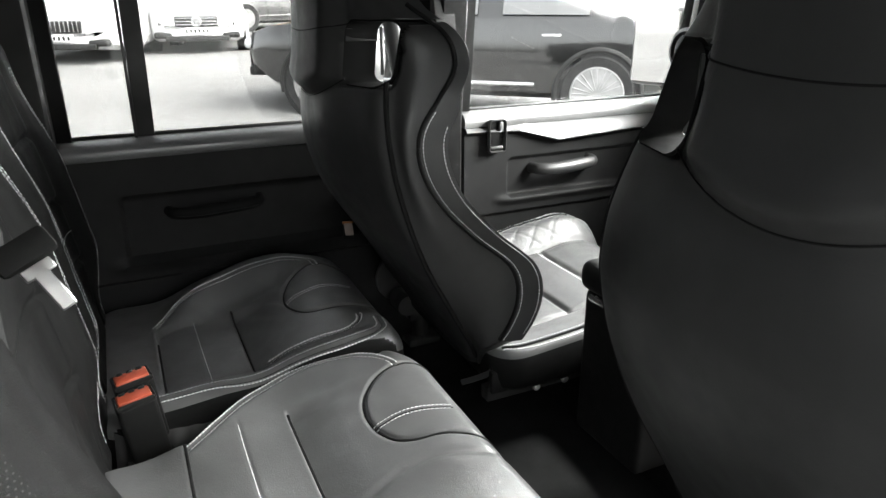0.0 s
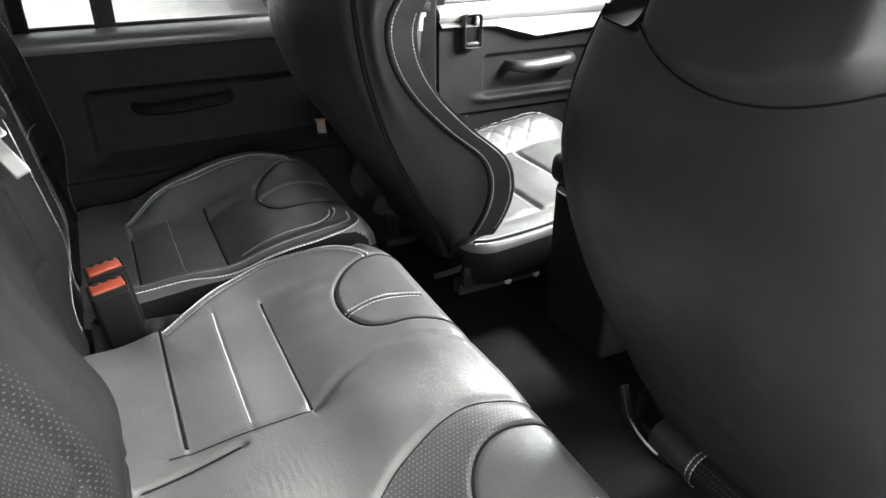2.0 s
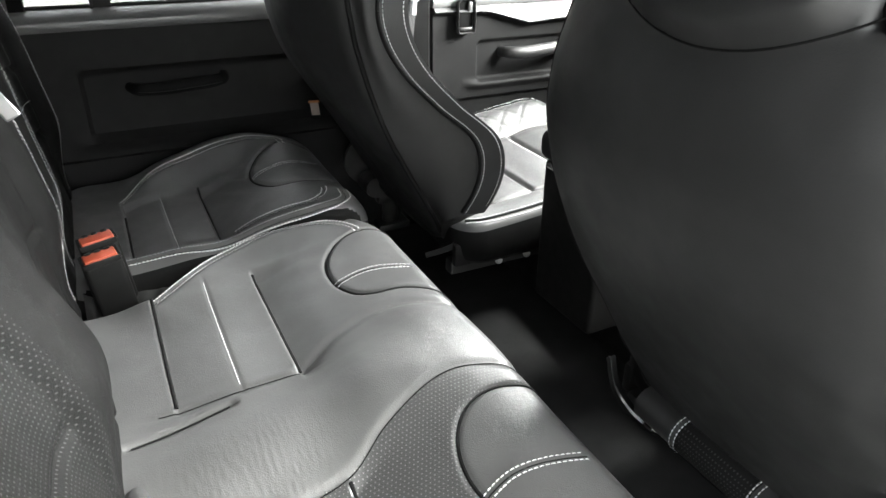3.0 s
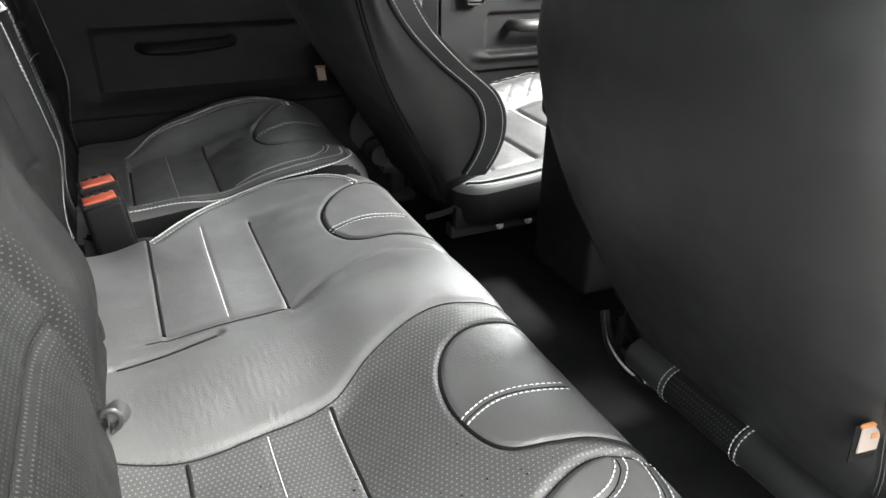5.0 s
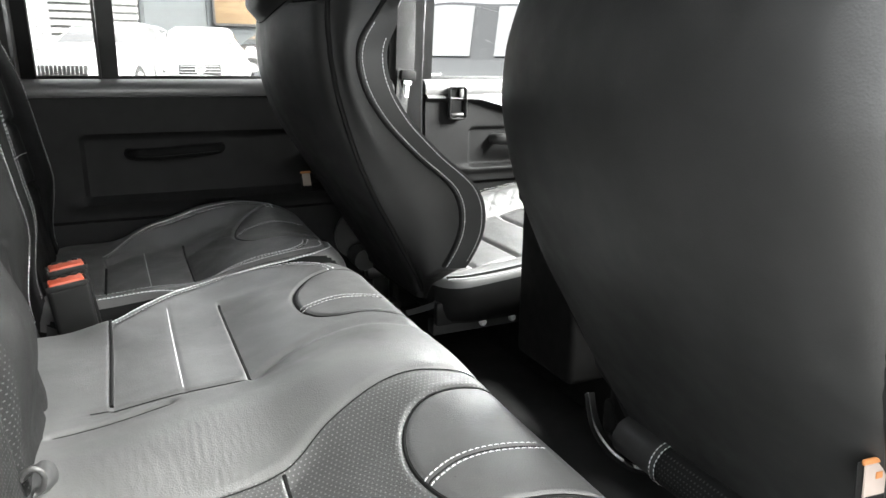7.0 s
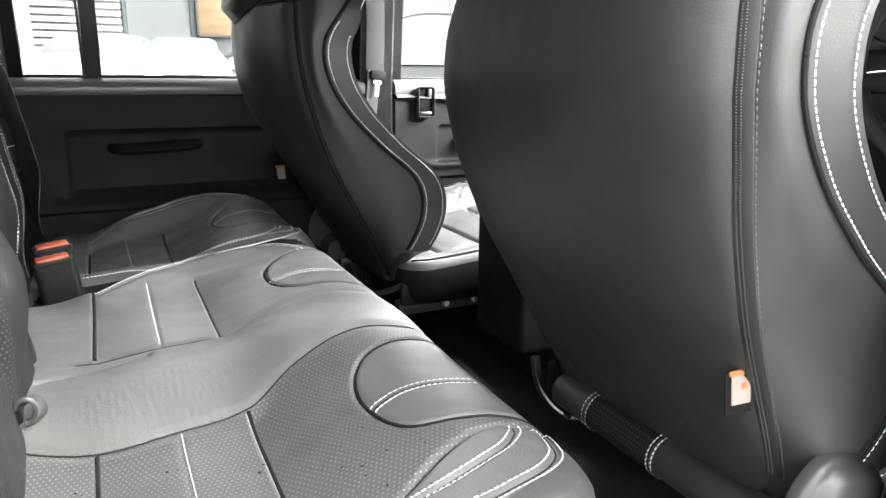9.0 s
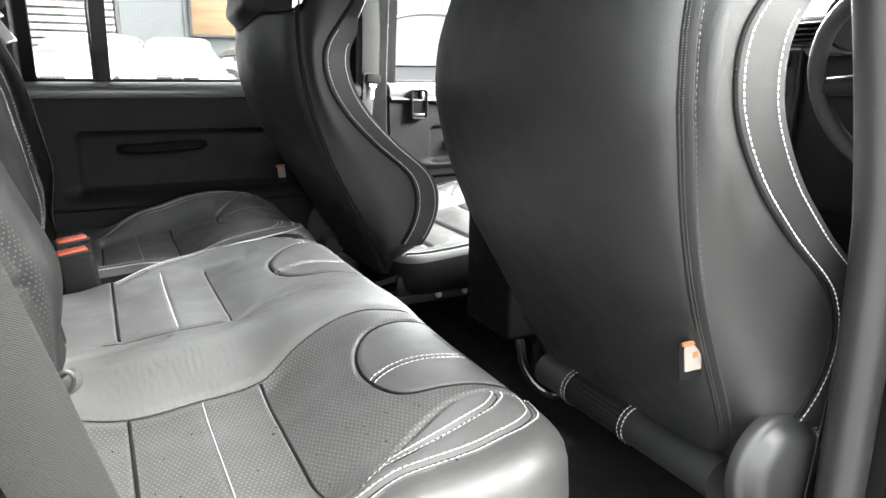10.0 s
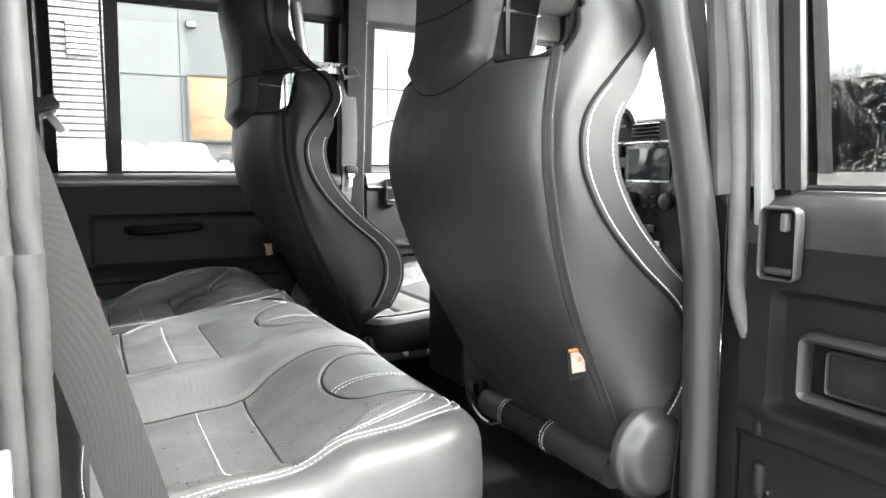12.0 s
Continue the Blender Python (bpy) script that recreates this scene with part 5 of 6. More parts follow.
# ---- tubes, belts and seals at the door openings ----
def grab_tube(side, label):
    root = thing("grab_tube", (0.395, side * 0.757, 0.66), label, "tube", "tubes beside the doors")
    path = cr([(0.398, -0.757, 0.66), (0.397, -0.757, 0.95), (0.390, -0.757, 1.14), (0.380, -0.755, 1.22), (0.362, -0.748, 1.33), (0.330, -0.735, 1.50), (0.285, -0.715, 1.78)], 60)
    path[:, 1] *= -side
    part("tube", sweep(path, 0.0225, 20, up=(0, 1, 0)), STEEL_BLACK, root)
    ft = part("foot", box((0.398, side * 0.757, 0.672), (0.09, 0.075, 0.02), 0.004), STEEL_BLACK, root)
    br = part("belt_bracket", box((0.395, side * 0.722, 1.598), (0.15, 0.006, 0.034), 0.002), ALLOY, root, "grey steel belt bracket")
    part("bolt", lathe([(0.008, 0), (0.008, 0.004), (0.004, 0.006)], 8, "y", (0.345, side * 0.719, 1.600), -side), STEEL_BLACK, br)
    part("belt_guide", sweep([(0.43, side * 0.715, 1.60), (0.465, side * 0.712, 1.612), (0.488, side * 0.712, 1.580), (0.440, side * 0.712, 1.570)], 0.008, 8, closed=True, up=(0, 1, 0)), TRIM, br)
    return root


grab_tube(-1, "black painted steel tube beside the open door")
grab_tube(1, "black painted steel tube behind the passenger seat")


def belt_tongue(root, at, ang=None, along=None, face=None):
    """Black moulded grip with a steel tongue."""
    if along is None:
        m = Matrix.Translation(at) @ Euler(ang).to_matrix().to_4x4()
    else:
        zv = -Vector(along).normalized()
        yv = (Vector(face) - zv * zv.dot(Vector(face))).normalized()
        m = Matrix((yv.cross(zv), yv, zv)).transposed().to_4x4()
        m.translation = at
    g = box((0, 0, 0.0), (0.046, 0.011, 0.024), 0.005, 2)
    bmesh.ops.transform(g, matrix=m, verts=g.verts)
    grip = part("tongue_grip", g, FRAME, root)
    g = box((0, 0, -0.034), (0.012, 0.003, 0.042), 0.001, 1)
    box((0, 0, -0.018), (0.024, 0.003, 0.010), 0.001, 1, bm=g)
    bmesh.ops.transform(g, matrix=m, verts=g.verts)
    part("tongue", g, ZIP, grip, "bright steel belt tongue")


near_belt = thing("seat_belt", (-0.30, -0.71, 0.80), "black webbing seat belt hanging beside the open door", "seat belt", "seat belts")
part("webbing", ribbon(cr([(-0.385, -0.735, 1.52), (-0.365, -0.722, 1.36), (-0.304, -0.706, 1.12), (-0.256, -0.700, 0.93), (-0.240, -0.70, 0.84)], 40), 0.050, 0.0016, (1, 0.10, 0.25)), WEB, near_belt)
belt_tongue(near_belt, (-0.352, -0.712, 1.325), (0.1, 0.35, 1.1))
part("lap_webbing", ribbon(cr([(-0.345, -0.730, 1.34), (-0.335, -0.735, 1.10), (-0.34, -0.735, 0.82)], 30), 0.048, 0.0016, (0.3, 1.0, 0)), WEB, near_belt)

mid_belt = thing("seat_belt", (-0.33, -0.18, 0.95), "black webbing seat belt over the bench backrest with steel tongue", "seat belt", "seat belts")
part("webbing", ribbon(cr([(-0.45, -0.30, 1.55), (-0.405, -0.235, 1.47), (-0.362, -0.205, 1.38), (-0.378, -0.19, 1.30), (-0.378, -0.17, 1.16), (-0.362, -0.16, 1.02)], 40), 0.048, 0.0016, (0.05, 1, 0.35)), WEB, mid_belt)
belt_tongue(mid_belt, (-0.345, -0.210, 1.370), along=(0.49, -0.49, -0.72), face=(0.15, -0.85, 0.40))

for side, nm in ((1, "black webbing front passenger belt at the pillar"), (-1, "black webbing driver belt beside the tube")):
    fb = thing("seat_belt", (0.45, side * 0.71, 0.75), nm, "seat belt", "seat belts")
    if side > 0:
        run_of_belt = [(0.452, 0.722, 1.575), (0.455, 0.708, 1.44), (0.450, 0.708, 1.28)]
    else:
        run_of_belt = [(0.362, -0.722, 1.74), (0.384, -0.738, 1.45), (0.398, -0.740, 1.30), (0.420, -0.725, 1.22)]
    part("webbing", ribbon(cr(run_of_belt, 20), 0.050 if side > 0 else 0.036, 0.0016, (1, 0.0, 0)), WEB, fb)
    part("lap_webbing", ribbon(cr([(0.450, side * 0.710, 1.30), (0.438, side * 0.716, 1.16), (0.414, side * 0.722, 1.0), (0.396, side * 0.722, 0.82)], 30), 0.046, 0.0016, (0.9, 0.45, 0.0)), WEB, fb)
    if side > 0:
        belt_tongue(fb, (0.458, 0.704, 1.285), (0.0, 0.1, 0.2))

# seals and trims of the near opening
def strip(name, pts, w, t, mat, label, sidev=(1, 0, 0)):
    return structure(name, ribbon(pts, w, t, sidev), mat, label, "trim")


bs = thing("seal_b_south", (0.43, -0.78, 1.06), "pale grey ribbed rubber seal on the door pillar", "seal", kind="structure")
rib_path = cr([(0.452, -0.790, 1.050), (0.441, -0.781, 1.085), (0.431, -0.776, 1.13), (0.429, -0.775, 1.20), (0.424, -0.775, 1.30), (0.415, -0.774, 1.40), (0.403, -0.770, 1.50), (0.385, -0.750, 1.78)], 420)
part("lip", sweep(rib_path, 0.0102 + 0.00025 * np.sin(np.arange(420) * 1.9), 10), LIGHTENED_SEAL, bs, "ribbed pale lip")
part("bead", sweep(rib_path + np.array((0.009, -0.005, 0.0)), 0.0055, 8), SEAL, bs)
part("carrier", sweep(rib_path[120:] + np.array((0.017, -0.009, 0.0)), 0.0060, 8), LIGHTENED_SEAL, bs)
structure("flange_b_south", ribbon(cr([(0.453, -0.796, 1.20), (0.444, -0.796, 1.30), (0.436, -0.795, 1.40), (0.414, -0.772, 1.78)], 30), 0.026, 0.010, (1, 0, 0)), PILLAR_LIT, "flange of the door pillar, lightened for sky light", "trim")
structure("trim_b_south", ribbon([(0.409, -0.768, 1.247), (0.402, -0.767, 1.36), (0.392, -0.764, 1.48), (0.372, -0.742, 1.80)], 0.034, 0.012, (1, 0, 0)), PILLAR_CLOTH, "grey fabric pillar trim", "trim")
cs = thing("seal_c_south", (-0.34, -0.80, 0.68), "pale grey ribbed rubber seal at the rear of the door opening", "seal", kind="structure")
for off, r in ((0.0, 0.011), (-0.017, 0.012), (-0.032, 0.010)):
    part("rib", sweep(cr([(-0.336 + off, -0.802, 0.68), (-0.333 + off, -0.803, 1.10), (-0.334 + off, -0.803, 1.28), (-0.336 + off, -0.795, 1.45), (-0.34 + off, -0.77, 1.78)], 40), r, 10), SEAL, cs)
structure("sill_south", box((0.04, -0.80, 0.655), (0.82, 0.08, 0.05), 0.008), STEEL_BLACK, "black painted door sill", "sill")
WORN_ZINC = metal("worn_zinc", 0.3, 0.5)
st = thing("door_striker", (-0.352, -0.83, 1.04), "bright steel door striker plate on the pillar", "striker")
part("plate", box((-0.366, -0.835, 1.055), (0.036, 0.006, 0.066), 0.003), WORN_ZINC, st)
part("screw", lathe([(0.006, 0), (0.006, 0.003), (0.003, 0.004)], 8, "y", (-0.36, -0.838, 1.065), -1), CHROME, st)
for x, z in ((0.448, 0.965), (0.450, 0.885)):
    hg = thing("hinge_plate", (x, -0.80, z), "small grey door hinge plate with bolt", "hinge", "hinges on the pillar")
    part("plate", box((x, -0.812, z), (0.026, 0.018, 0.048), 0.008, 3), TRIM, hg)
    part("bolt", lathe([(0.004, 0), (0.004, 0.004), (0.002, 0.005)], 8, "y", (x - 0.004, -0.823, z - 0.012), -1), CHROME, hg)

# folded leather guides on the bench back
for at, r, turn in (((-0.330, -0.270, 1.052), 0.013, 10), ((-0.312, -0.300, 0.962), 0.014, -25)):
    gt = thing("leather_loop", at, "folded black leather guide loop on the bench back", "leather loop", "guide loops")
    a = np.linspace(radians(-115), radians(150), 26)
    rr = r * (1 - 0.25 * np.linspace(0, 1, 26))
    pts = [(at[0] + r * 0.4 + q2 * math.cos(q) * 0.75, at[1], at[2] + q2 * math.sin(q)) for q, q2 in zip(a, rr)]
    part("loop", ribbon(pts, 0.028, 0.0055, (0.25, 1, math.tan(radians(turn)))), LEATHER_BACK, gt)

# hanging zip below the driver seat
zp = cr([(0.364, -0.209, 0.862), (0.362, -0.231, 0.822), (0.359, -0.275, 0.806), (0.357, -0.323, 0.811), (0.358, -0.357, 0.826)], 40)
hz = thing("hanging_zip", (0.358, -0.29, 0.806), "loose black zip with steel slider hanging below the driver seat", "zip")
part("tape", ribbon(zp, 0.018, 0.002, (1, 0.2, 0.3)), PIPING, hz)
vv, ff = dashes(zp + np.array((-0.002, 0, 0.001)), np.tile((-0.8, 0, 0.6), (40, 1)), 0.002, 0.0012, 0.005, 0.001)
part_data("teeth", vv, ff, ZIP, hz, smooth=False)
part("slider", box((0.356, -0.315, 0.809), (0.010, 0.020, 0.008), 0.003, 2), CHROME, hz)

# door mirror on the passenger side
mr = thing("door_mirror", (1.30, 0.95, 1.40), "door mirror with bright glass on a black arm", "mirror")
toe = Matrix.Rotation(radians(20), 4, "Z")
part("housing", box(Vector((1.325, 0.955, 1.40)), (0.06, 0.175, 0.240), 0.022, 4, rot=toe), SATIN, mr)
part("mirror_glass", box(Vector((1.325, 0.955, 1.40)) + toe @ Vector((-0.031, 0, 0)), (0.004, 0.148, 0.214), 0.001, 1, rot=toe), Mat("mirror_glass", 0.5, 0.02, 1.0).m, mr, "clear mirror glass")
part("arm", sweep(cr([(1.32, 0.84, 1.28), (1.33, 0.90, 1.27), (1.33, 0.95, 1.29)], 10), 0.010, 8), STEEL_BLACK, mr)


# ---- outside: parked cars ----
# dark glass with part of the reflected sky put into its grey base
CAR_GLASS = Mat("sky_greyed_car_glass", 0.09, 0.05, 0.0, 1.0).set("Coat Weight", 1.0).m
TYRE = plastic("tyre_rubber", 0.025, 0.75, 0.5, 200)
LAMP = Mat("lamp_glass", 0.7, 0.08).m
DARK_PLASTIC = plastic("dark_bumper_plastic", 0.02, 0.6, 0.2)
WHEEL_GREY = plastic("silver_wheel_lacquer", 0.22, 0.4, 0.05)
PLATE = plastic("pale_plate", 0.75, 0.5, 0.05)


def parked_car(base, turn, L, W, H, colour, label, bonnet=0.98, cowl=0.27, roof0=0.44, roof1=0.80, spokes=10, suv=False, grille="bars", plate=True):
    """A parked car, its nose at base looking along turn (degrees from +x)."""
    root = thing("parked_car", base, label, "car")
    M = Matrix.Translation(base) @ Matrix.Rotation(radians(turn), 4, "Z")
    zb, w = (0.30 if suv else 0.20), W / 2
    xs = np.linspace(0, 1, 64)
    ztop = interp(xs, [0, 0.015, 0.05, cowl * 0.6, cowl, (cowl + roof0) / 2, roof0, (roof0 + roof1) / 2, roof1, 0.93, 0.985, 1.0],
                  [bonnet * 0.62, bonnet * 0.80, bonnet * 0.88, bonnet * 0.97, bonnet * 1.02, (bonnet + H) / 2 + 0.05, H * 0.975, H, H * 0.96, H * 0.80 if suv else H * 0.76, H * 0.62, H * 0.55])
    wid = w * interp(xs, [0, 0.02, 0.08, 0.2, 0.5, 0.85, 0.97, 1.0], [0.62, 0.78, 0.93, 0.99, 1.0, 0.99, 0.92, 0.80])
    rows = []
    sills = zb + (0.24 if suv else 0.06) * (1 - step(xs, 0.0, 0.11)) + 0.14 * step(xs, 0.90, 1.0)
    for x, zt_, ww, zb in zip(xs, ztop, wid, sills):
        belt = min(bonnet * 0.99, zt_ - 0.05)
        gh = max(0.0, zt_ - belt - 0.10)
        k = min(1.0, gh / 0.25)
        tw = ww * (0.90 - 0.20 * k)
        pts = [(0, zb), (ww * 0.82, zb), (ww * 0.96, zb + 0.07), (ww, zb + 0.25), (ww * 0.995, belt * 0.82), (ww * 0.955, belt), (ww * 0.93, belt + 0.02), (tw, zt_ - 0.05 - 0.02 * k), (tw * 0.82, zt_ - 0.012), (tw * 0.4, zt_ + 0.0), (0, zt_)]
        rows.append([(-x * L, y, z) for y, z in pts])
    R = np.array(rows)
    full = np.concatenate([R * np.array((1, -1, 1)), R[:, ::-1][:, 1:]], 1)
    n, m = full.shape[:2]
    V = [tuple(M @ Vector(p)) for p in full.reshape(-1, 3)]
    F = [f[::-1] for f in grid_faces(n, m)] + [tuple(range(m)), tuple(range((n - 1) * m, n * m))[::-1]]
    body = part_data("body", V, F, colour, root)

    def glass_patch(i0, i1, j0, j1, shrink=0.06):
        sub = full[i0:i1 + 1, j0:j1 + 1].copy()
        c = sub.reshape(-1, 3).mean(0)
        sub = c + (sub - c) * (1 - shrink)
        du, dv = np.gradient(sub, axis=0), np.gradient(sub, axis=1)
        nr = np.cross(du, dv)
        nr /= np.linalg.norm(nr, axis=2)[..., None] + 1e-9
        sgn = 1 if (nr.reshape(-1, 3).mean(0) @ (c - np.array((-L / 2, 0, 0.7)))) > 0 else -1
        sub = sub + nr * 0.012 * sgn
        vv = [tuple(M @ Vector(p)) for p in sub.reshape(-1, 3)]
        part_data("window", vv, grid_faces(*sub.shape[:2]), CAR_GLASS, root, "dark car window")

    ic, ir0, ir1 = int(cowl * 63) + 2, int(roof0 * 63), int(roof1 * 63)
    imid = (ir0 + ir1) // 2
    J = {-1: (6, 7), 1: (13, 14)}
    for s, (ja, jb) in J.items():
        glass_patch(ir0 - 4, imid - 1, ja, jb, 0.10)
        glass_patch(imid + 1, ir1 + 1, ja, jb, 0.10)
    glass_patch(ic, ir0 - 1, 8, 12, 0.03)

    def put(bm2, name, mat, par=root, lab=""):
        bmesh.ops.transform(bm2, matrix=M, verts=bm2.verts)
        return part(name, bm2, mat, par, lab)

    rr = 0.375 if suv else 0.335
    for fx in (0.209, 0.826) if suv else (0.175, 0.79):
        for s in (-1, 1):
            c = Vector((-fx * L, s * (w - 0.09), rr))
            wh = put(lathe([(rr * 0.70, 0.10), (rr * 0.94, 0.115), (rr, 0.09), (rr, -0.09), (rr * 0.9, -0.11)], 40, "y", c, s), "wheel", TYRE, root, "black tyre on alloy rim")
            put(lathe([(rr * 0.72, 0.112), (rr * 0.68, 0.118), (rr * 0.64, 0.10), (rr * 0.62, 0.06)], 40, "y", c, s), "rim", WHEEL_GREY, wh)
            put(lathe([(rr * 0.63, 0.02), (rr * 0.60, 0.03), (0.02, 0.03)], 40, "y", c, s), "brake_disc", DARK_PLASTIC, wh)
            sp = bmesh.new()
            for k in range(spokes):
                a = 2 * math.pi * (k + (0.22 if k % 2 and suv else 0.0) * -1) / spokes
                merge(sp, sweep([tuple(c + Vector((0.05 * math.cos(a), s * 0.095, 0.05 * math.sin(a)))), tuple(c + Vector((rr * 0.67 * math.cos(a), s * 0.105, rr * 0.67 * math.sin(a))))], [0.020, 0.013], 6))
            put(sp, "spokes", WHEEL_GREY, wh, "bright alloy spokes")
            put(lathe([(0.06, 0.085), (0.055, 0.105), (0.01, 0.11)], 16, "y", c, s), "hub_cap", WHEEL_GREY, wh)
            arch = [tuple(Vector((-fx * L, s * (w * 0.995), rr)) + Vector(((rr * 1.13) * math.cos(a), 0, (rr * 1.13) * math.sin(a)))) for a in np.linspace(-0.25, math.pi + 0.25, 26)]
            put(sweep(arch, 0.03, 8, up=(0, 1, 0)), "wheel_arch", DARK_PLASTIC if suv else colour)
            put(lathe([(rr * 1.11, 0.0), (rr * 1.11, 0.012)], 40, "y", (-fx * L, s * (w - 0.006), rr), s), "arch_gap", RUBBER)
    # front
    put(box((-0.012, 0, bonnet * 0.62), (0.06, W * 0.42, bonnet * 0.20), 0.02, 3), "grille", DARK_PLASTIC, root, "dark radiator grille")
    if grille == "bars":
        for k in range(3):
            put(box((0.018, 0, bonnet * (0.56 + 0.06 * k)), (0.02, W * 0.40, 0.016), 0.005), "grille_bar", CHROME)
        put(lathe([(0.085, 0.0), (0.092, 0.012), (0.080, 0.016), (0.070, 0.004)], 30, "x", (0.02, 0, bonnet * 0.62), 1), "badge", CHROME, root, "round plain badge")
    else:
        for k in range(11):
            put(box((0.018, (k - 5) * W * 0.036, bonnet * 0.63), (0.02, 0.012, bonnet * 0.19), 0.004), "grille_bar", CHROME)
    for s in (-1, 1):
        put(box((-0.17 if suv else -0.25, s * W * (0.325 if suv else 0.352), bonnet * (0.72 if suv else 0.76)), (0.30, W * 0.15, bonnet * 0.12), 0.06, 4), "headlight", LAMP, root, "clear headlight")
        put(box((-0.16 if suv else -0.06, s * W * (0.27 if suv else 0.33), bonnet * (0.46 if suv else 0.36)), (0.16, W * 0.18, bonnet * (0.16 if suv else 0.12)), 0.05, 4), "air_intake", DARK_PLASTIC)
        put(box((-(cowl + 0.06) * L, s * (w + 0.09), bonnet * 1.03), (0.12, 0.20, 0.13), 0.05, 4), "wing_mirror", colour)
        for fx in (roof0 + 0.06, (roof0 + roof1) / 2 + 0.11):
            put(box((-fx * L, s * (w * 0.985), bonnet * 0.86), (0.19, 0.035, 0.03), 0.012, 3), "door_handle", CHROME if suv else colour)
        put(sweep([(-fx * L, s * w * 1.0, bonnet * 0.42) for fx in np.linspace(0.26, 0.70, 8)], 0.018, 6), "side_trim", CHROME if suv else colour)
    put(box((-0.02, 0, bonnet * (0.42 if suv else 0.30)), (0.10, W * 0.62, bonnet * 0.10), 0.02, 3), "lower_intake", DARK_PLASTIC)
    if plate:
        pl = put(box((0.045, 0, bonnet * 0.44), (0.012, 0.52, 0.11), 0.004), "number_plate", PLATE, root, "pale plate with plain bars")
        for k in range(6):
            put(box((0.053, (k - 2.5) * 0.072, bonnet * 0.44), (0.004, 0.034, 0.062), 0.001, 1), "bar", DARK_PLASTIC, pl)
    return root


BLACK_PAINT = paint("black_car_paint", 0.010, 0.10, 1.0)
WHITE_PAINT = paint("white_car_paint", 0.78)
SILVER_PAINT = paint("pale_silver_car_paint", 0.5)
DARK_GREY = paint("dark_grey_car_paint", 0.06)


def at_yard(x, y):
    return (x, y, ground_z(y))


parked_car((1.68, 8.28, 0.254), 137.2, 5.0, 1.94, 1.72, BLACK_PAINT, "black sports utility car parked side on in the yard", bonnet=1.08, suv=True, spokes=20, plate=False)
parked_car(at_yard(1.28, 13.0), 262, 4.6, 1.80, 1.42, WHITE_PAINT, "white saloon car parked facing the yard", bonnet=0.93)
parked_car(at_yard(-0.95, 12.1), 250, 4.7, 1.86, 1.46, SILVER_PAINT, "pale silver estate car with upright grille", bonnet=0.95, grille="vertical")
parked_car(at_yard(2.2, 19.6), 200, 4.6, 1.80, 1.46, DARK_GREY, "dark grey estate car parked before the building", bonnet=0.95)

# ---- outside: buildings ----
WALL_GREY = Mat("grey_blue_cladding", (0.085, 0.096, 0.100), 0.5)
WALL_GREY.link(WALL_GREY.ramp(WALL_GREY.noise(0.6, 5, (1, 1, 0.15)), (0.064, 0.073, 0.077), (0.076, 0.086, 0.090)), "Base Color")
WALL_GREY = WALL_GREY.m
WALL_WHITE = plastic("white_cladding", 0.26, 0.6, 0.1)
FRAME_DARK = plastic("dark_frame_paint", 0.05, 0.5, 0.1)
BOARD = Mat("orange_timber_board", (0.62, 0.36, 0.13), 0.6)
BOARD.link(BOARD.ramp(BOARD.noise(2.0, 6, (0.4, 1, 6)), (0.17, 0.112, 0.058), (0.22, 0.155, 0.088)), "Base Color")
work = thing("workshop", (8, 26, ground_z(26)), "grey metal clad workshop with an orange boarded opening", "building")
part("wall", box((9.9, 27.0, 4.4), (18.2, 4, 8.4), 0.02), WALL_GREY, work)
for k in range(9):
    for j, (z0, z1) in enumerate(((0.4, 4.66), (4.72, 8.5))):
        part("panel", box((1.9 + k * 2.0, 24.97, (z0 + z1) / 2), (1.97, 0.06, z1 - z0), 0.01, 1), WALL_GREY, work)
bo = part("boarded_opening", box((4.25, 24.86, 3.62), (2.15, 0.06, 2.26), 0.01), BOARD.m, work, "orange boarded opening")
for dx, dz, sx, sz in ((-1.12, 0, 0.09, 2.45), (1.12, 0, 0.09, 2.45), (0, 1.17, 2.33, 0.09), (0, -1.17, 2.33, 0.09)):
    part("opening_frame", box((4.25 + dx, 24.84, 3.62 + dz), (sx, 0.12, sz), 0.01, 1), FRAME_DARK, bo)
wl = part("wall_lamp", box((3.32, 24.86, 6.55), (0.36, 0.16, 0.22), 0.03), FRAME_DARK, work, "small wall lamp")
part("lens", box((3.32, 24.77, 6.53), (0.28, 0.04, 0.15), 0.01), LAMP, wl)

store = thing("store", (-6, 24, ground_z(24)), "white clad store with louvred windows", "building")
part("wall", box((-7.2, 26.5, 5.4), (15.8, 3, 10.4), 0.02), FRAME_DARK, store)
for k in range(40):
    part("board", box((-3.2, 24.96, 0.95 + k * 0.235), (7.9, 0.05, 0.165), 0.008, 1, rot=Euler((radians(6), 0, 0)).to_matrix().to_4x4()), WALL_WHITE, store)
for x in (-0.15, -1.75):
    lv = part("louvre", box((x, 24.86, 5.75), (0.95, 0.06, 1.15), 0.01), FRAME_DARK, store, "grey louvred window")
    for k in range(6):
        part("blade", box((x, 24.80, 5.28 + k * 0.19), (0.9, 0.05, 0.14), 0.006, 1, rot=Euler((radians(-25), 0, 0)).to_matrix().to_4x4()), SILVER_PAINT, lv)
gate = thing("slatted_gate", (-2.6, 22, ground_z(22)), "pale grey gate of upright slats", "gate")
for k in range(26):
    part("slat", box((-4.6 + k * 0.115, 22.0, 2.4), (0.085, 0.04, 3.4), 0.006, 1), SILVER_PAINT, gate)
for z in (1.0, 3.8):
    part("rail", box((-3.16, 22.05, z), (3.0, 0.05, 0.09), 0.006, 1), SILVER_PAINT, gate)
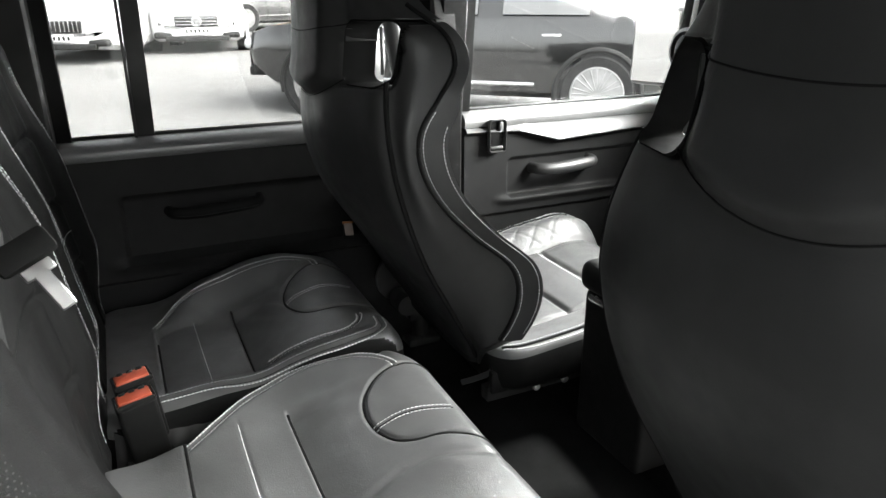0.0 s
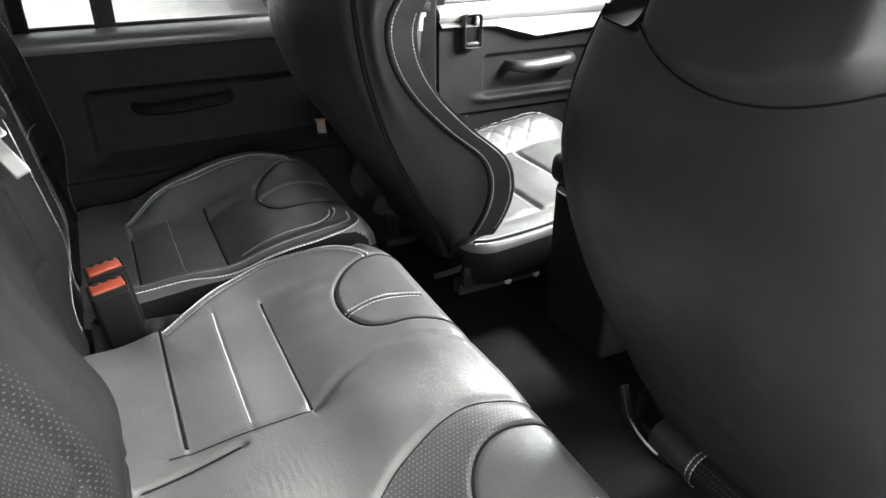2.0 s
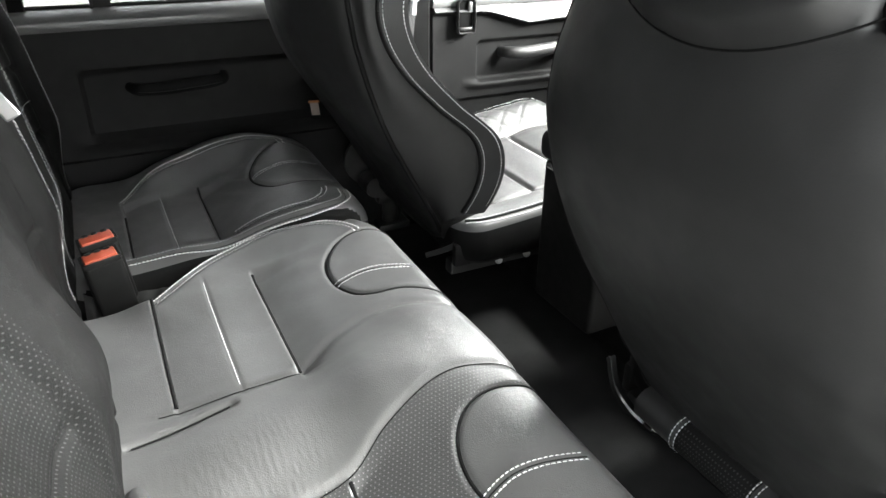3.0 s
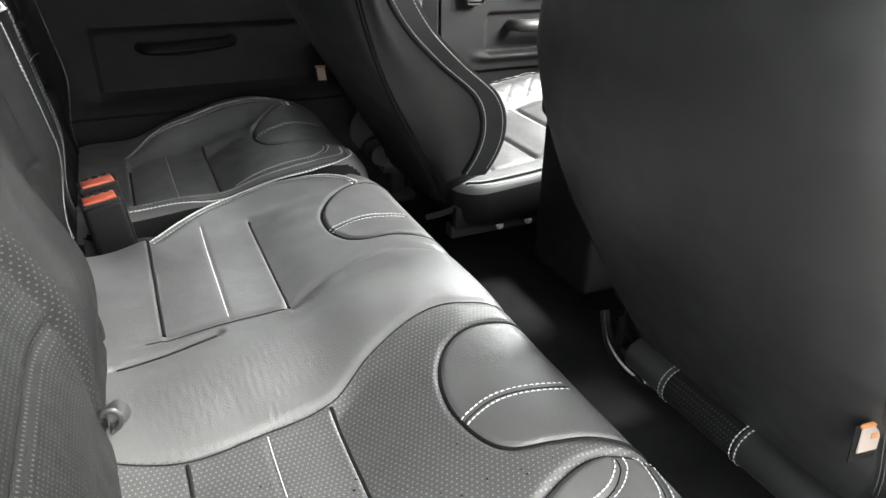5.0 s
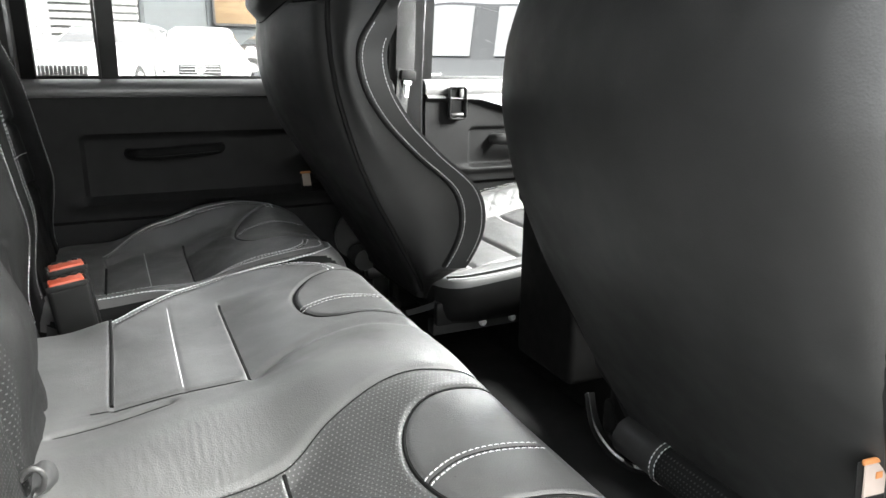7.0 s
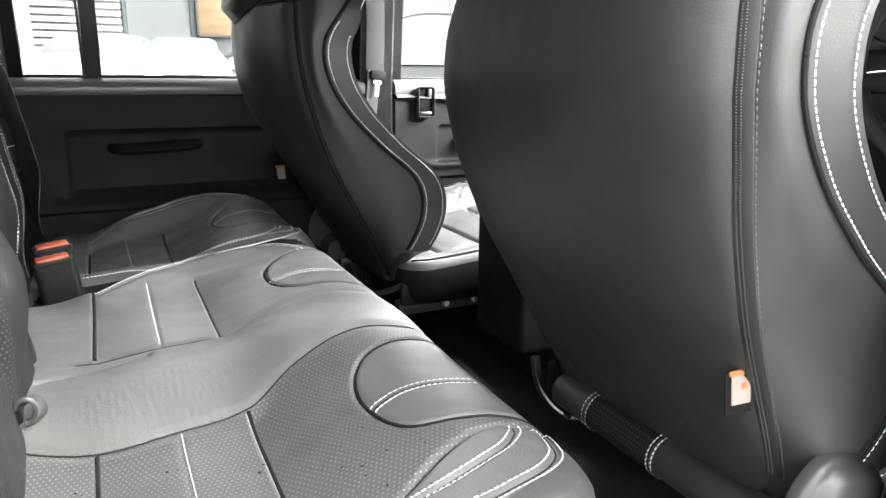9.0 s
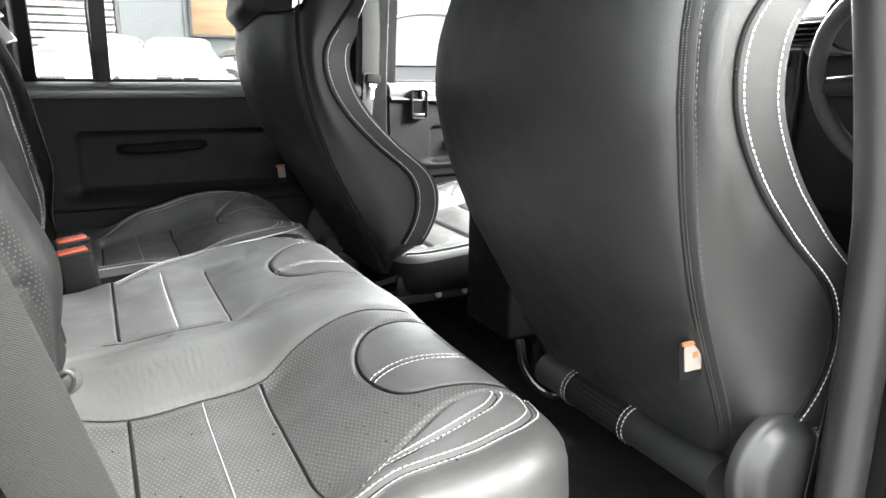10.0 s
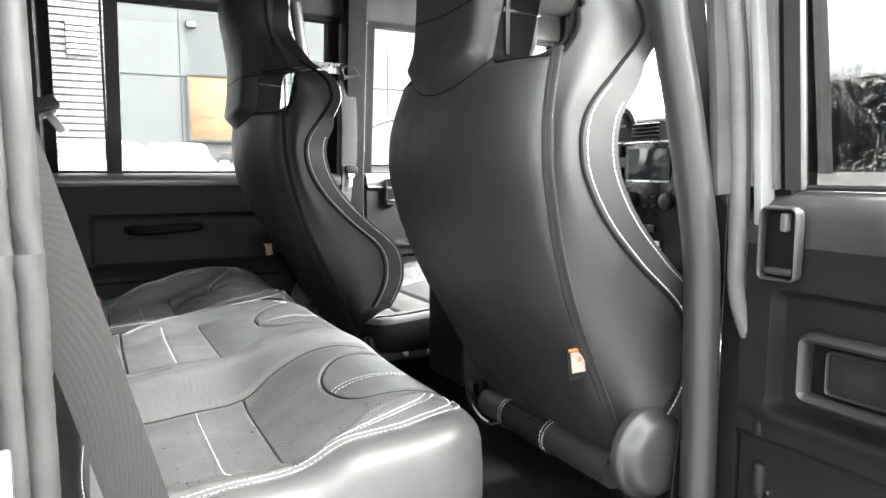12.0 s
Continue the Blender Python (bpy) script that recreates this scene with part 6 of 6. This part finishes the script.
hall = thing("white_hall", (24, 20, ground_z(20)), "white rendered hall beyond the yard", "building")
part("wall", box((30, 34, 4.4), (22, 3, 8.4), 0.02), WALL_WHITE, hall)
for k in range(6):
    win = part("window", box((20.6 + k * 3.2, 32.46, 3.4), (1.9, 0.06, 1.6), 0.01), CAR_GLASS, hall)
    part("window_frame", box((20.6 + k * 3.2, 32.44, 2.56), (2.1, 0.14, 0.10), 0.01, 1), WALL_WHITE, win)

# ---- trees beyond the yard ----
LEAF = Mat("dark_leaves", (0.05, 0.075, 0.035), 0.6)
LEAF.link(LEAF.ramp(LEAF.noise(1.5, 4), (0.016, 0.024, 0.012), (0.040, 0.055, 0.030)), "Base Color")
BARK = plastic("bark", (0.10, 0.08, 0.06), 0.9, 1.0, 60)


def tree(base, height, spread, seed):
    rng = np.random.default_rng(seed)
    root = thing("tree", base, "dark leafy tree at the edge of the yard", "tree", "trees")
    b = Vector(base)
    bm2 = sweep(cr([b, b + Vector((0.1, 0.05, height * 0.4)), b + Vector((0.0, 0.1, height * 0.85))], 10), np.linspace(0.16, 0.04, 10), 10)
    tips = []
    for k in range(20):
        z0 = height * rng.uniform(0.25, 0.75)
        a = rng.uniform(0, 2 * math.pi)
        r = spread * rng.uniform(0.5, 0.95)
        p0 = b + Vector((0.05, 0.05, z0))
        p1 = p0 + Vector((r * math.cos(a), r * math.sin(a), height * rng.uniform(0.05, 0.28)))
        merge(bm2, sweep(cr([p0, p0.lerp(p1, 0.5) + Vector((0, 0, 0.1)), p1], 6), np.linspace(0.06, 0.015, 6), 6))
        tips += [p0.lerp(p1, f) for f in (0.5, 0.75, 1.0)]
    tips += [b + Vector((0, 0, height * f)) for f in (0.75, 0.88, 0.97)]
    part("trunk", bm2, BARK, root)
    V, F = [], []
    for tp in tips:
        for _ in range(260):
            c = np.array(tp) + rng.normal(0, 1, 3) * np.array((0.42, 0.42, 0.30)) * spread / 1.6
            u, v = rng.normal(0, 1, 3), rng.normal(0, 1, 3)
            u /= np.linalg.norm(u)
            v -= u * (u @ v)
            v /= np.linalg.norm(v)
            s = rng.uniform(0.05, 0.10)
            k = len(V)
            V += [c - u * s, c + v * s * 0.5, c + u * s, c - v * s * 0.5]
            F.append((k, k + 1, k + 2, k + 3))
    part_data("crown", V, F, LEAF.m, root, "ragged crown of dark leaves", smooth=False)


for k, (x, y, h, s) in enumerate(((24.3, -18.6, 8.6, 2.9), (27.0, -17.4, 9.6, 3.2), (29.0, -14.6, 9.8, 3.4), (21.6, -21.6, 6.6, 2.6))):
    tree(at_yard(x, y), h, s, k + 3)
